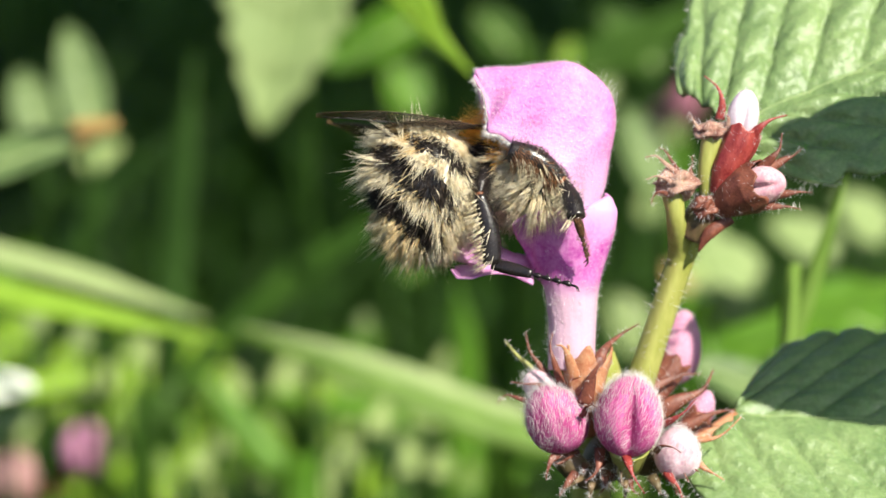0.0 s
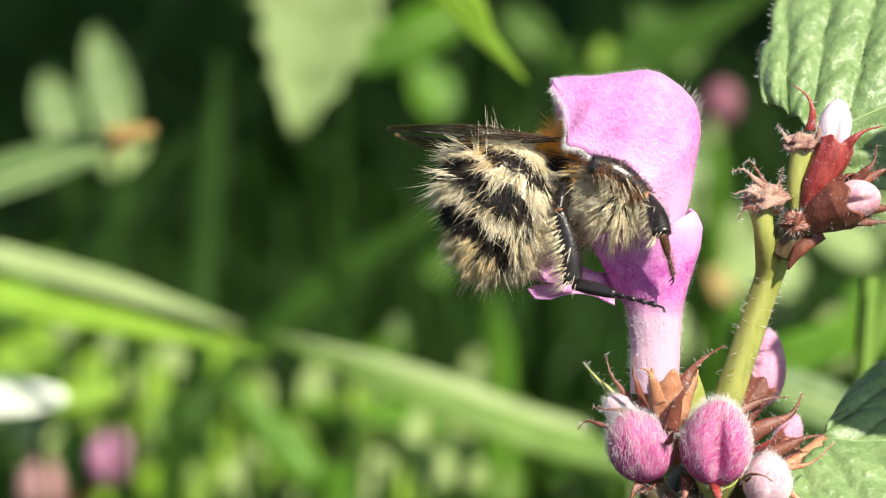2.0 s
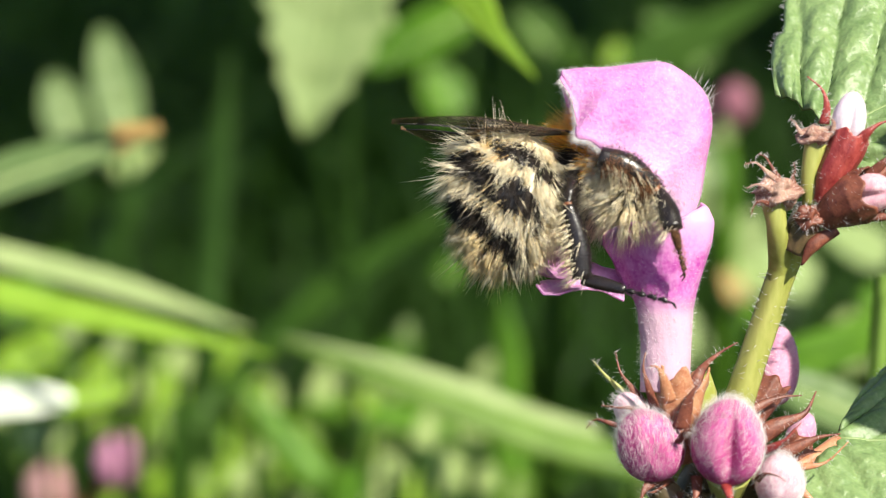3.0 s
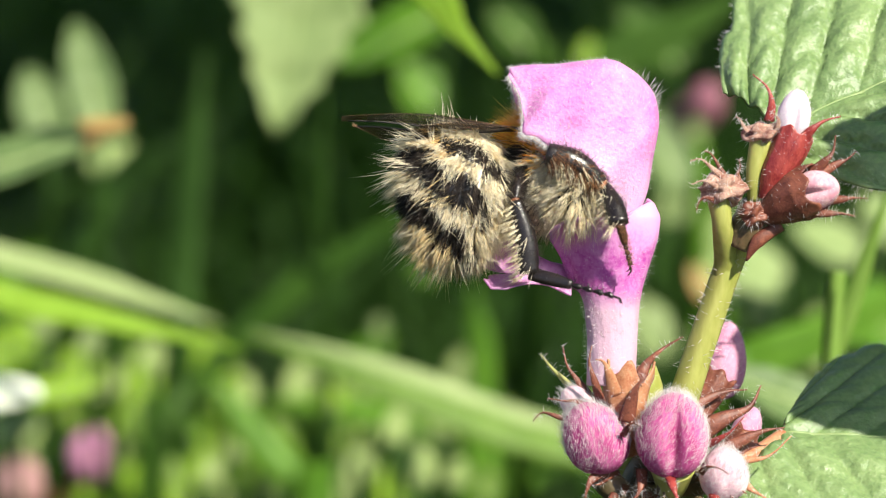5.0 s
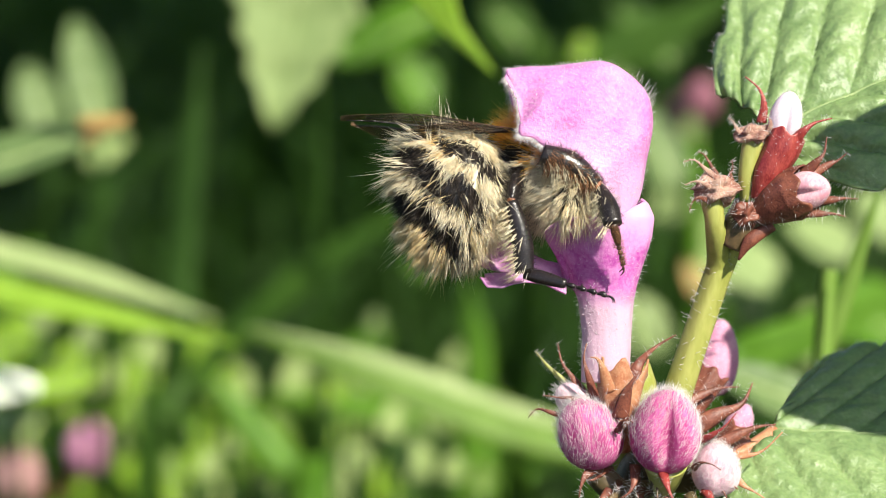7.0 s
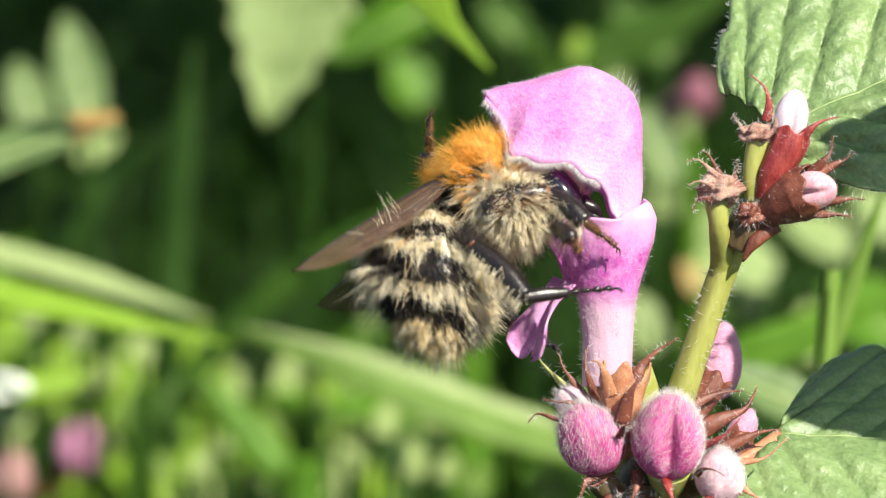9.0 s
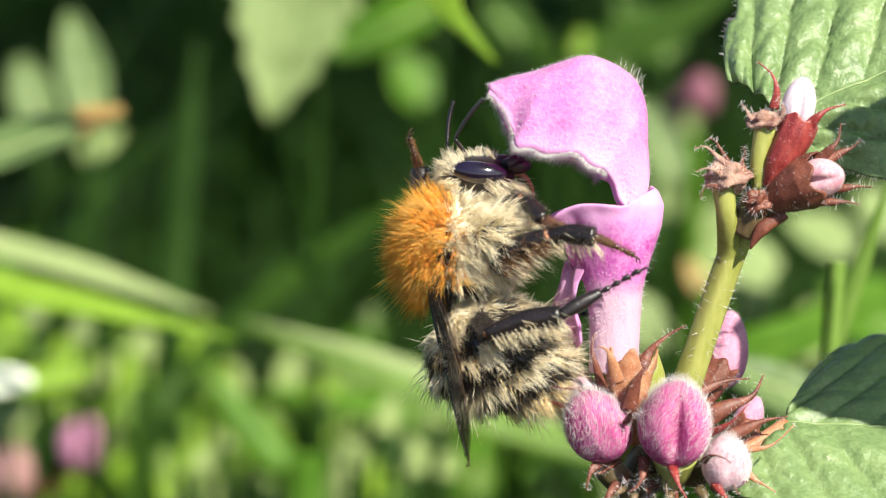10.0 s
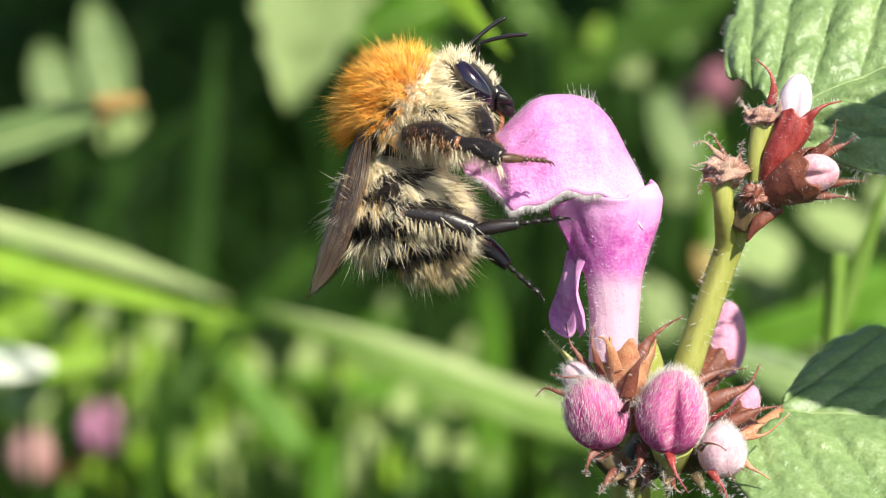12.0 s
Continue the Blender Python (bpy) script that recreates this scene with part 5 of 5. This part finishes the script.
def wing(label, length, wide, sgn):
    flip = np.array((1, -sgn, 1))
    p = shell(lambda u, v: wing_outline(u, v, length, wide) * flip, 34, 14, 0.02)
    ob = part("wing", p, WINGSKIN, bee, label)
    lines = [(0.0, 0.0, 0.055), (0.12, 0.05, 0.04), (0.4, 0.25, 0.03), (0.65, 0.5, 0.025), (0.85, 0.85, 0.025)]
    vs = [tube(np.array([wing_outline(u, a + (b - a) * u, length, wide) * flip for u in np.linspace(0.01, 0.88 if a else 0.97, 20)]), (r * 1.3, r, r * 0.6), 6) for a, b, r in lines]
    for u in (0.45, 0.62):
        vs.append(tube(np.array([wing_outline(u + 0.05 * v, v, length, wide) * flip for v in np.linspace(0.05, 0.75, 10)]), (0.025, 0.02), 5))
    for v in vs:
        part("wing_vein", v, CHITIN, ob, "dark brown vein")
    return ob


wing_right = wing("smoky brown forewing folded back", 10.4, 2.6, -1)
wing_left = wing("smoky brown forewing folded back", 10.4, 2.6, 1)
wing_right_rear = wing("smoky brown hindwing", 6.9, 2.0, -1)
wing_left_rear = wing("smoky brown hindwing", 6.9, 2.0, 1)


# legs: each segment starts at its own origin and runs along +x
def limb(length, radii, seed, flat=0.8, hair=0.4, count=140, nsec=12, fringe=0.0, arch=0.05):
    line = bend((0, 0, 0), (length * 0.5, 0, arch * length), (length, 0, 0), n=8)
    piece = tube(line, radii, nsec, flat)
    fur = fuzz(line, radii, count, hair, seed, 0.010)
    tassel = None
    if fringe:
        rng = np.random.default_rng(seed + 7)
        i = rng.integers(1, len(line), int(220 * fringe))
        w = rng.normal(-math.pi / 2, 0.75, len(i))
        off = np.stack([np.zeros(len(i)), np.cos(w) * flat, np.sin(w)], 1)
        at = line[i] + off * np.mean(radii) * 0.8
        tassel = combed(at, off, (0.75, -0.1, -0.35), hair * rng.uniform(1.6, 3.4, len(i)), rng, 9, 0.5, 0.018)
    return piece, fur, tassel


def tarsus_piece(first, rest, wide, seed):
    beads = [tube(bend((0, 0, 0), (first * 0.5, 0, 0.03), (first, 0, 0), n=6), (wide * 0.75, wide, wide * 0.9, wide * 0.6), 10, 0.55)]
    n = 4
    for i in range(n):
        a, b = first + rest * i / n, first + rest * (i + 0.92) / n
        beads.append(tube(bend((a, 0, -0.02 * i), ((a + b) / 2, 0, 0.0), (b, 0, -0.03 * i), n=4), (0.07, 0.12, 0.15, 0.08), 8))
    e = first + rest
    for sgn in (-1, 1):
        beads.append(tube(bend((e, 0, -0.05), (e + 0.25, sgn * 0.12, -0.08), (e + 0.42, sgn * 0.18, -0.3), n=4), (0.06, 0.05, 0.02), 6))
    piece = join(*beads)
    return piece, fuzz(np.linspace((0, 0, 0), (e, 0, 0), 20), (wide, wide * 0.8, 0.15, 0.12), 320, 0.22, seed, 0.008)


def leg(kind, femur, tibia, tarsus, fat, seed, label, fringe=(0.0, 0.0), shin=None, foot=0.24, rust=0, thigh=1.0):
    p, h, g = limb(femur, (0.40 * fat * thigh, 0.52 * fat * thigh, 0.46 * fat * thigh, 0.28 * fat * thigh), seed, 0.85, 0.34 * fat, 520, 12, fringe[0], 0.08)
    a = part(kind, p, CHITIN, bee, label, None, (h, DARKFUR))
    if g:
        part("fringe", g, PALEFUR, a, "pale fringe of hairs")
    if rust:
        rr = np.random.default_rng(seed + 40)
        w = rr.normal(-math.pi / 2 - 0.75, 0.75, rust)
        ring = np.stack([np.zeros(rust), np.cos(w) * 0.85, np.sin(w)], 1)
        x = rr.uniform(0.1, 0.95, rust) * femur
        at = np.stack([x, np.zeros(rust), 0.08 * femur * np.sin(math.pi * x / femur)], 1) + ring * 0.44 * fat
        part("rusty_fur", combed(at, ring, (0.7, -0.1, -0.2), rr.uniform(0.3, 0.75, rust), rr, 9, 0.4, 0.013), BRISTLE, a, "rust-brown hair under the thigh")
    p, h, g = limb(tibia, (0.24 * fat, 0.34 * fat, 0.40 * fat, 0.36 * fat), seed + 1, 0.75, 0.30 * fat, 320, 12, fringe[1])
    b = part("tibia", p, CHITIN, a, "glossy black shin", None, (h, shin or DARKFUR))
    if g:
        part("fringe", g, PALEFUR, b, "pale fringe of hairs")
    p, h = tarsus_piece(tarsus * 0.5, tarsus * 0.5, foot, seed + 2)
    c = part("tarsus", p, CHITIN if foot > 0.3 else TARSUS, a, "jointed dark brown foot with claws and golden brush", None, (h, DARKFUR if foot > 0.3 else BRISTLE))
    part("joint", blob(lambda d: (0.13 * fat * d[0] + femur, 0.29 * fat * thigh * d[1], 0.27 * fat * thigh * d[2]), 12, 8), BROWNCHITIN, a, "orange-brown knee")
    return a, b, c, femur, tibia


front_right = leg("front_leg", 2.5, 2.2, 2.2, 1.0, 300, "black front leg")
mid_right = leg("middle_leg", 3.2, 2.4, 2.5, 1.32, 310, "black middle leg with pale and rusty fringe", (0.9, 0.4), rust=620)
hind_right = leg("hind_leg", 2.1, 3.7, 4.5, 1.35, 320, "stout black hind leg with white fringe", (0.0, 1.3), None, 0.36, thigh=0.6)
front_left = leg("front_leg", 2.5, 2.2, 2.2, 1.0, 330, "black front leg")
mid_left = leg("middle_leg", 3.2, 2.4, 2.5, 1.32, 340, "black middle leg")
hind_left = leg("hind_leg", 2.1, 3.7, 4.5, 1.5, 350, "stout black hind leg", foot=0.50, thigh=0.8)


# ---- pollen dust shaken out of the fur ----
def pollen_dust():
    rng = np.random.default_rng(61)
    pieces = []
    for _ in range(70):
        c = rng.normal(0, 1, 3) * V3(0.65, 0.5, 1.0)
        r = rng.uniform(0.015, 0.035)
        pieces.append(blob(lambda q: (c[0] + r * q[0], c[1] + r * q[1], c[2] + r * q[2]), 6, 4))
    ob = new("pollen_dust", mesh("pollen_dust", join(*pieces), PALEFUR))
    return tagged(ob, "tiny pale pollen grains drifting off the fur", "pollen", kind="stuff")


dust = pollen_dust()


# ---- what moves: the bee, its head, abdomen, wings and legs; the hood and lip of the flower ----
def turn(x, y, z, angle, yaw=0.0, roll=0.0):
    """A pose in millimetres: angle turns counterclockwise as seen by the lens, yaw swings the far end away, roll about its own length."""
    m = Matrix.Translation(Vector((x, y, z)) * MM) @ Matrix.Rotation(radians(-angle), 4, "Y")
    return m @ Matrix.Rotation(radians(yaw), 4, "Z") @ Matrix.Rotation(radians(roll), 4, "X")


def between(rows, t):
    """The value at t, row by row."""
    ts = [r[0] for r in rows]
    return [float(np.interp(t, ts, [r[i] for r in rows])) for i in range(1, len(rows[0]))]


# thorax: seconds, place, angle, yaw, roll
BEE = [
    (0.0, *(4.30, 0.95, 4.46), 4, 0, -14),
    (3.0, *(4.30, 0.95, 4.46), 4, 0, -14),
    (6.0, *(4.30, 0.95, 4.43), 4, 0, -14),
    (8.3, *(4.24, 0.95, 4.40), 6, 0, -14),
    (8.8, *(1.94, 0.00, 3.70), 16, 0, -22),
    (9.0, *(1.29, 0.00, 3.10), 26, 0, -20),
    (9.2, *(0.77, 0.00, 2.40), 37, 0, -14),
    (9.5, *(0.13, 0.00, 0.98), 63, 0, -4),
    (9.8, *(-0.72, 0.00, 0.05), 84, 0, 0),
    (10.0, *(-1.12, 0.00, -0.28), 90, 0, 0),
    (10.5, *(-1.73, 0.00, 0.02), 92, 0, 0),
    (10.8, *(-1.58, 0.00, 1.56), 92, 0, 0),
    (11.0, *(-1.59, 0.00, 2.13), 86, 0, -10),
    (11.2, *(-1.48, 0.00, 3.16), 78, 8, -22),
    (11.4, *(-1.65, 0.00, 4.20), 71, 12, -28),
    (11.5, *(-2.12, 0.00, 4.75), 67, 10, -24),
    (11.7, *(-3.26, 0.00, 5.63), 60, 4, -10),
    (12.0, *(-4.05, 0.00, 6.22), 56, 0, 0),
]
# angles of head and abdomen as seen
HEAD = [(0.0, 14), (8.3, 14), (8.8, 25), (9.2, 48), (9.5, 72), (9.8, 82), (10.5, 90), (10.8, 85), (11.2, 62), (11.7, 45), (12.0, 40)]
# the head is drawn in while it is inside the flower
NECK = [(0.0, 1.3, 0, -0.9), (8.3, 1.3, 0, -0.9), (8.8, 2.2, 0, -1.4), (9.2, 3.1, 0, -1.6), (10.0, 3.6, 0, -1.1), (10.5, 3.6, 0, -1.1), (11.0, 3.0, -0.6, -1.0), (11.5, 2.4, -0.9, -1.7), (12.0, 3.0, 0, -2.0)]
WAIST = [(0.0, -3.7, -0.8, 1.7), (8.3, -3.7, -0.8, 1.7), (8.8, -3.4, -0.3, 0.9), (9.2, -2.9, 0, 0.1), (10.8, -2.9, 0, 0.0), (11.2, -2.7, 0, -0.5), (11.5, -2.4, 0, -1.1), (12.0, -2.7, 0, -0.1)]
ABDOMEN = [(0.0, 54), (8.3, 54), (8.8, 68), (9.2, 92), (9.5, 112), (9.8, 124), (10.5, 128), (10.8, 108), (11.2, 98), (11.7, 104), (12.0, 110)]
# wings: angle as seen and roll
WING = [(0.0, 177, -8), (8.3, 178, -8), (8.8, 201, -48), (9.2, 227, -60), (9.5, 262, -45), (9.8, 280, -20), (10.5, 285, -20), (10.8, 278, -25), (11.2, 268, -35), (11.7, 255, -38), (12.0, 252, -38)]
# legs: seconds, then femur, tibia and tarsus angles as seen, and how far each leans to the lens
LEGS = {
    "front_right": [(0, 84, -57, -70, -58, -54, -57), (8.3, 83, -57, -70, -58, -54, -57), (8.8, -88, -16, -51, 69, 62, -70), (9.5, 52, -71, -60, 17, 57, -70), (10, 38, -49, -16, 29, 52, -57), (10.5, 20, -52, -17, 20, 53, -56), (11, 6, -48, -51, 63, 51, -55), (11.5, -7, -45, -61, 8, 63, -62), (12, -0, -70, -43, 42, 49, -64)],
    "mid_right": [(0, -31, -70, -72, 0, 32, -32), (8.3, -29, -69, -72, 0, 31, -32), (8.8, -2, -40, -44, 0, 29, -33), (9, 18, -40, -35, 0, 21, -36), (9.5, 41, -16, -23, 20, 26, -39), (10, 35, -1, -23, 22, 24, -29), (10.5, 25, -3, -17, 0, 23, -30), (11, 47, 15, 27, 35, 0, -27), (11.2, 31, -3, 21, 43, 18, -35), (11.5, 2, -17, 14, 40, 24, -36), (12, -9, -20, -1, 34, 23, -27)],
    "hind_right": [(0, -108, -80, -14, 0, 0, 20), (8.3, -107, -79, -14, 0, 1, 20), (8.8, -78, -71, -5, 31, 19, -15), (9.2, -34, -20, 17, 44, 21, -14), (9.5, -55, -1, 22, 64, 17, -12), (10, -76, 15, 30, 50, 12, -6), (10.5, -69, 16, 27, 34, 11, -4), (11, -88, -2, 13, 33, 9, -0), (11.2, -67, -12, 3, 0, 0, -0), (11.5, -75, -13, 13, 51, 0, -10), (12, -62, -13, 9, 0, 0, -0)],
    "front_left": [(0, 137, -27, -42, -0, -53, 40), (8.3, 137, -27, -42, -0, -53, 40), (9.5, 35, -24, -30, -50, -51, 59), (10.5, 5, -20, -20, -42, -44, 43), (12, -13, -41, -50, -54, -57, 48)],
    "mid_left": [(0, 122, -7, -18, -0, -51, 0), (8.3, 129, 3, -19, -0, -42, 0), (8.8, 146, 94, 69, -0, -0, 0), (9, 158, 100, 91, -0, -0, 48), (9.5, 137, 96, 90, -31, -52, 48), (10, 129, 101, 109, -0, -23, 49), (10.5, 140, 47, 77, -58, -59, 60), (11, 48, 3, 28, -67, -59, 34), (12, -19, -34, -11, -39, -53, 60)],
    "hind_left": [(0, -138, -22, -12, -0, -0, 40), (8.3, -139, -22, -12, -0, -0, 40), (8.8, -103, -54, -34, -0, -33, 61), (10, -85, 6, 13, -0, -31, 47), (11, -87, -29, -10, -0, -0, 58), (11.5, -99, -38, -31, -0, -0, 29), (12, -59, -39, -41, -0, -0, 0)],
}
HIPS = {
    "front_right": [(0, 1.2, -0.9, -1.5), (12, 1.2, -0.9, -1.5)],
    "mid_right": [(0, -0.8, -3.6, -0.1), (8.3, -0.8, -3.6, -0.1), (9.2, -1.0, -2.7, -2.0), (10.5, -1.0, -2.7, -2.0), (11, -0.9, -2.8, -0.5), (12, -0.9, -3.0, -0.9)],
    "hind_right": [(0, -1.7, -3.3, -0.3), (8.3, -1.7, -3.3, -0.3), (9.2, -2.6, -2.5, -1.2), (10.5, -2.8, -2.8, -1.2), (11.0, -3.0, -3.8, -1.1), (11.5, -3.1, -4.0, -1.1), (12, -3.2, -3.4, -1.1)],
    "mid_left": [(0, -0.6, 2.0, -0.6), (12, -0.6, 2.0, -0.6)],
    "hind_left": [(0, -3.4, 1.8, -1.8), (8.3, -3.4, 1.8, -1.8), (8.8, -1.9, 1.8, -1.1), (12, -1.9, 1.8, -1.1)],
    "front_left": [(0, 1.2, 1.5, -1.5), (12, 1.2, 1.5, -1.5)],
}
# the flower's hood and lip
HOOD = [(0.0, -12, 0), (8.3, -12, 0), (8.8, -6, 0), (9.2, 0, 0), (9.5, 0, 0), (10.5, 2, 0), (10.8, 5, 0), (11.0, 9, 0), (11.2, 12, -0.05), (11.4, 16, -0.15), (11.7, 22, -0.35), (12.0, 26, -0.5)]
LIP_ROWS = [(0.0, -3.5, -4.2, -92, 40), (8.3, -3.5, -4.2, -92, 40), (8.8, -3.6, -4.2, -40, 30), (9.2, -3.5, -4.0, -8, 26), (9.5, -3.4, -3.9, 0, 25), (12.0, -3.3, -3.7, 4, 25)]
# the feelers fold back inside the hood
FEELER = [(0.0, 125), (8.3, 125), (8.8, 90), (9.2, 55), (9.5, 20), (9.8, 0), (12.0, 0)]


def motions():
    bee_rows = [(r[0], turn(*r[1:])) for r in BEE]
    walk(bee, [(t, TILT @ m) for t, m in bee_rows])
    times = sorted({r[0] for r in BEE})

    def inside(t, place, angle, yaw=0.0, roll=0.0):
        """A pose in the bee's own space: at a joint of the thorax, at an angle as the lens sees it."""
        x, y, z, a, w, r = between(BEE, t)
        return turn(*place, angle - a, yaw, roll)

    def aimed(t, place, angle, yaw):
        """The same for a limb, free of the bee's own yaw and roll."""
        m = turn(*between(BEE, t)).to_3x3().inverted().to_4x4() @ turn(0, 0, 0, angle, yaw)
        m.translation = Vector(place) * MM
        return m

    walk(thorax, [(0, Matrix()), (12, Matrix())])
    walk(head, [(t, inside(t, between(NECK, t), between(HEAD, t)[0])) for t in times])
    walk(abdomen, [(t, inside(t, between(WAIST, t), between(ABDOMEN, t)[0])) for t in times])
    for ob, sgn in zip(feelers, (-1, 1)):
        joint = Matrix.Translation(Vector((0.85, sgn * 0.45, 0.55)) * MM)
        walk(ob, [(t, joint @ turn(0, 0, 0, between(FEELER, t)[0] + 14 * (1 + sgn)) @ joint.inverted()) for t in times])
    for ob, sgn, extra, spread in ((wing_right, -1, 0, 8), (wing_left, 1, -9, 8), (wing_right_rear, -1, 3, 10), (wing_left_rear, 1, -8, 10)):
        walk(ob, [(t, inside(t, (-0.5, sgn * 1.75, 1.55), between(WING, t)[0] + (extra if t < 8.5 else 3 if extra > 2 else 0) + 180, sgn * -spread, sgn * between(WING, t)[1])) for t in times])
    for name, segs in (("front_right", front_right), ("mid_right", mid_right), ("hind_right", hind_right),
                       ("front_left", front_left), ("mid_left", mid_left), ("hind_left", hind_left)):
        a, b, c, femur, tibia = segs
        rows_a, rows_b, rows_c = [], [], []
        for t in times:
            fa, ta, sa, fl, tl, sl = between(LEGS[name], t)
            m = aimed(t, between(HIPS[name], t), fa, -fl)
            knee = m @ Matrix.Translation(Vector((femur * MM, 0, 0)))
            if name == "hind_right":
                # the thigh comes out of the fur between thorax and abdomen
                hip = m.translation + Vector((0, 1.7 * MM, 0))
                way = (knee.translation - hip).normalized()
                m = Matrix.Translation(knee.translation - way * femur * MM) @ way.to_track_quat("X", "Z").to_matrix().to_4x4()
            k = aimed(t, (0, 0, 0), ta, -tl)
            k.translation = knee.translation
            s = aimed(t, (0, 0, 0), sa, -sl)
            s.translation = (k @ Matrix.Translation(Vector((tibia * MM, 0, 0)))).translation
            rows_a.append((t, m))
            rows_b.append((t, m.inverted() @ k))
            rows_c.append((t, m.inverted() @ s))
        walk(a, rows_a)
        walk(b, rows_b)
        walk(c, rows_c)
    # the dust lies in the fur of the back, is shaken out, drifts off and sinks
    loose = [(10.3, (-5.83, 0.00, 3.18)), (10.6, (-6.23, 0.00, 3.28)), (10.75, (-6.69, 0.00, 1.82)), (10.95, (-7.87, 0.00, -8.22)), (11.2, (-8.61, 0.00, -21.20)), (12.0, (-8.70, 0.00, -24.23))]
    rows = [(t, TILT @ turn(x - 0.3, y + 0.3, z, 0)) for t, x, y, z, *_ in BEE if t < 10.1]
    walk(dust, rows + [(t, TILT @ turn(*p, 20)) for t, p in loose])
    walk(hood, [(t, turn(CHX + 0.3 * x, 0.1, CHZ + x, a)) for t, a, x in HOOD])
    walk(lower_lip, [(t, turn(CHX + x, 0.3, CHZ + z, a, w)) for t, x, z, a, w in LIP_ROWS])


motions()
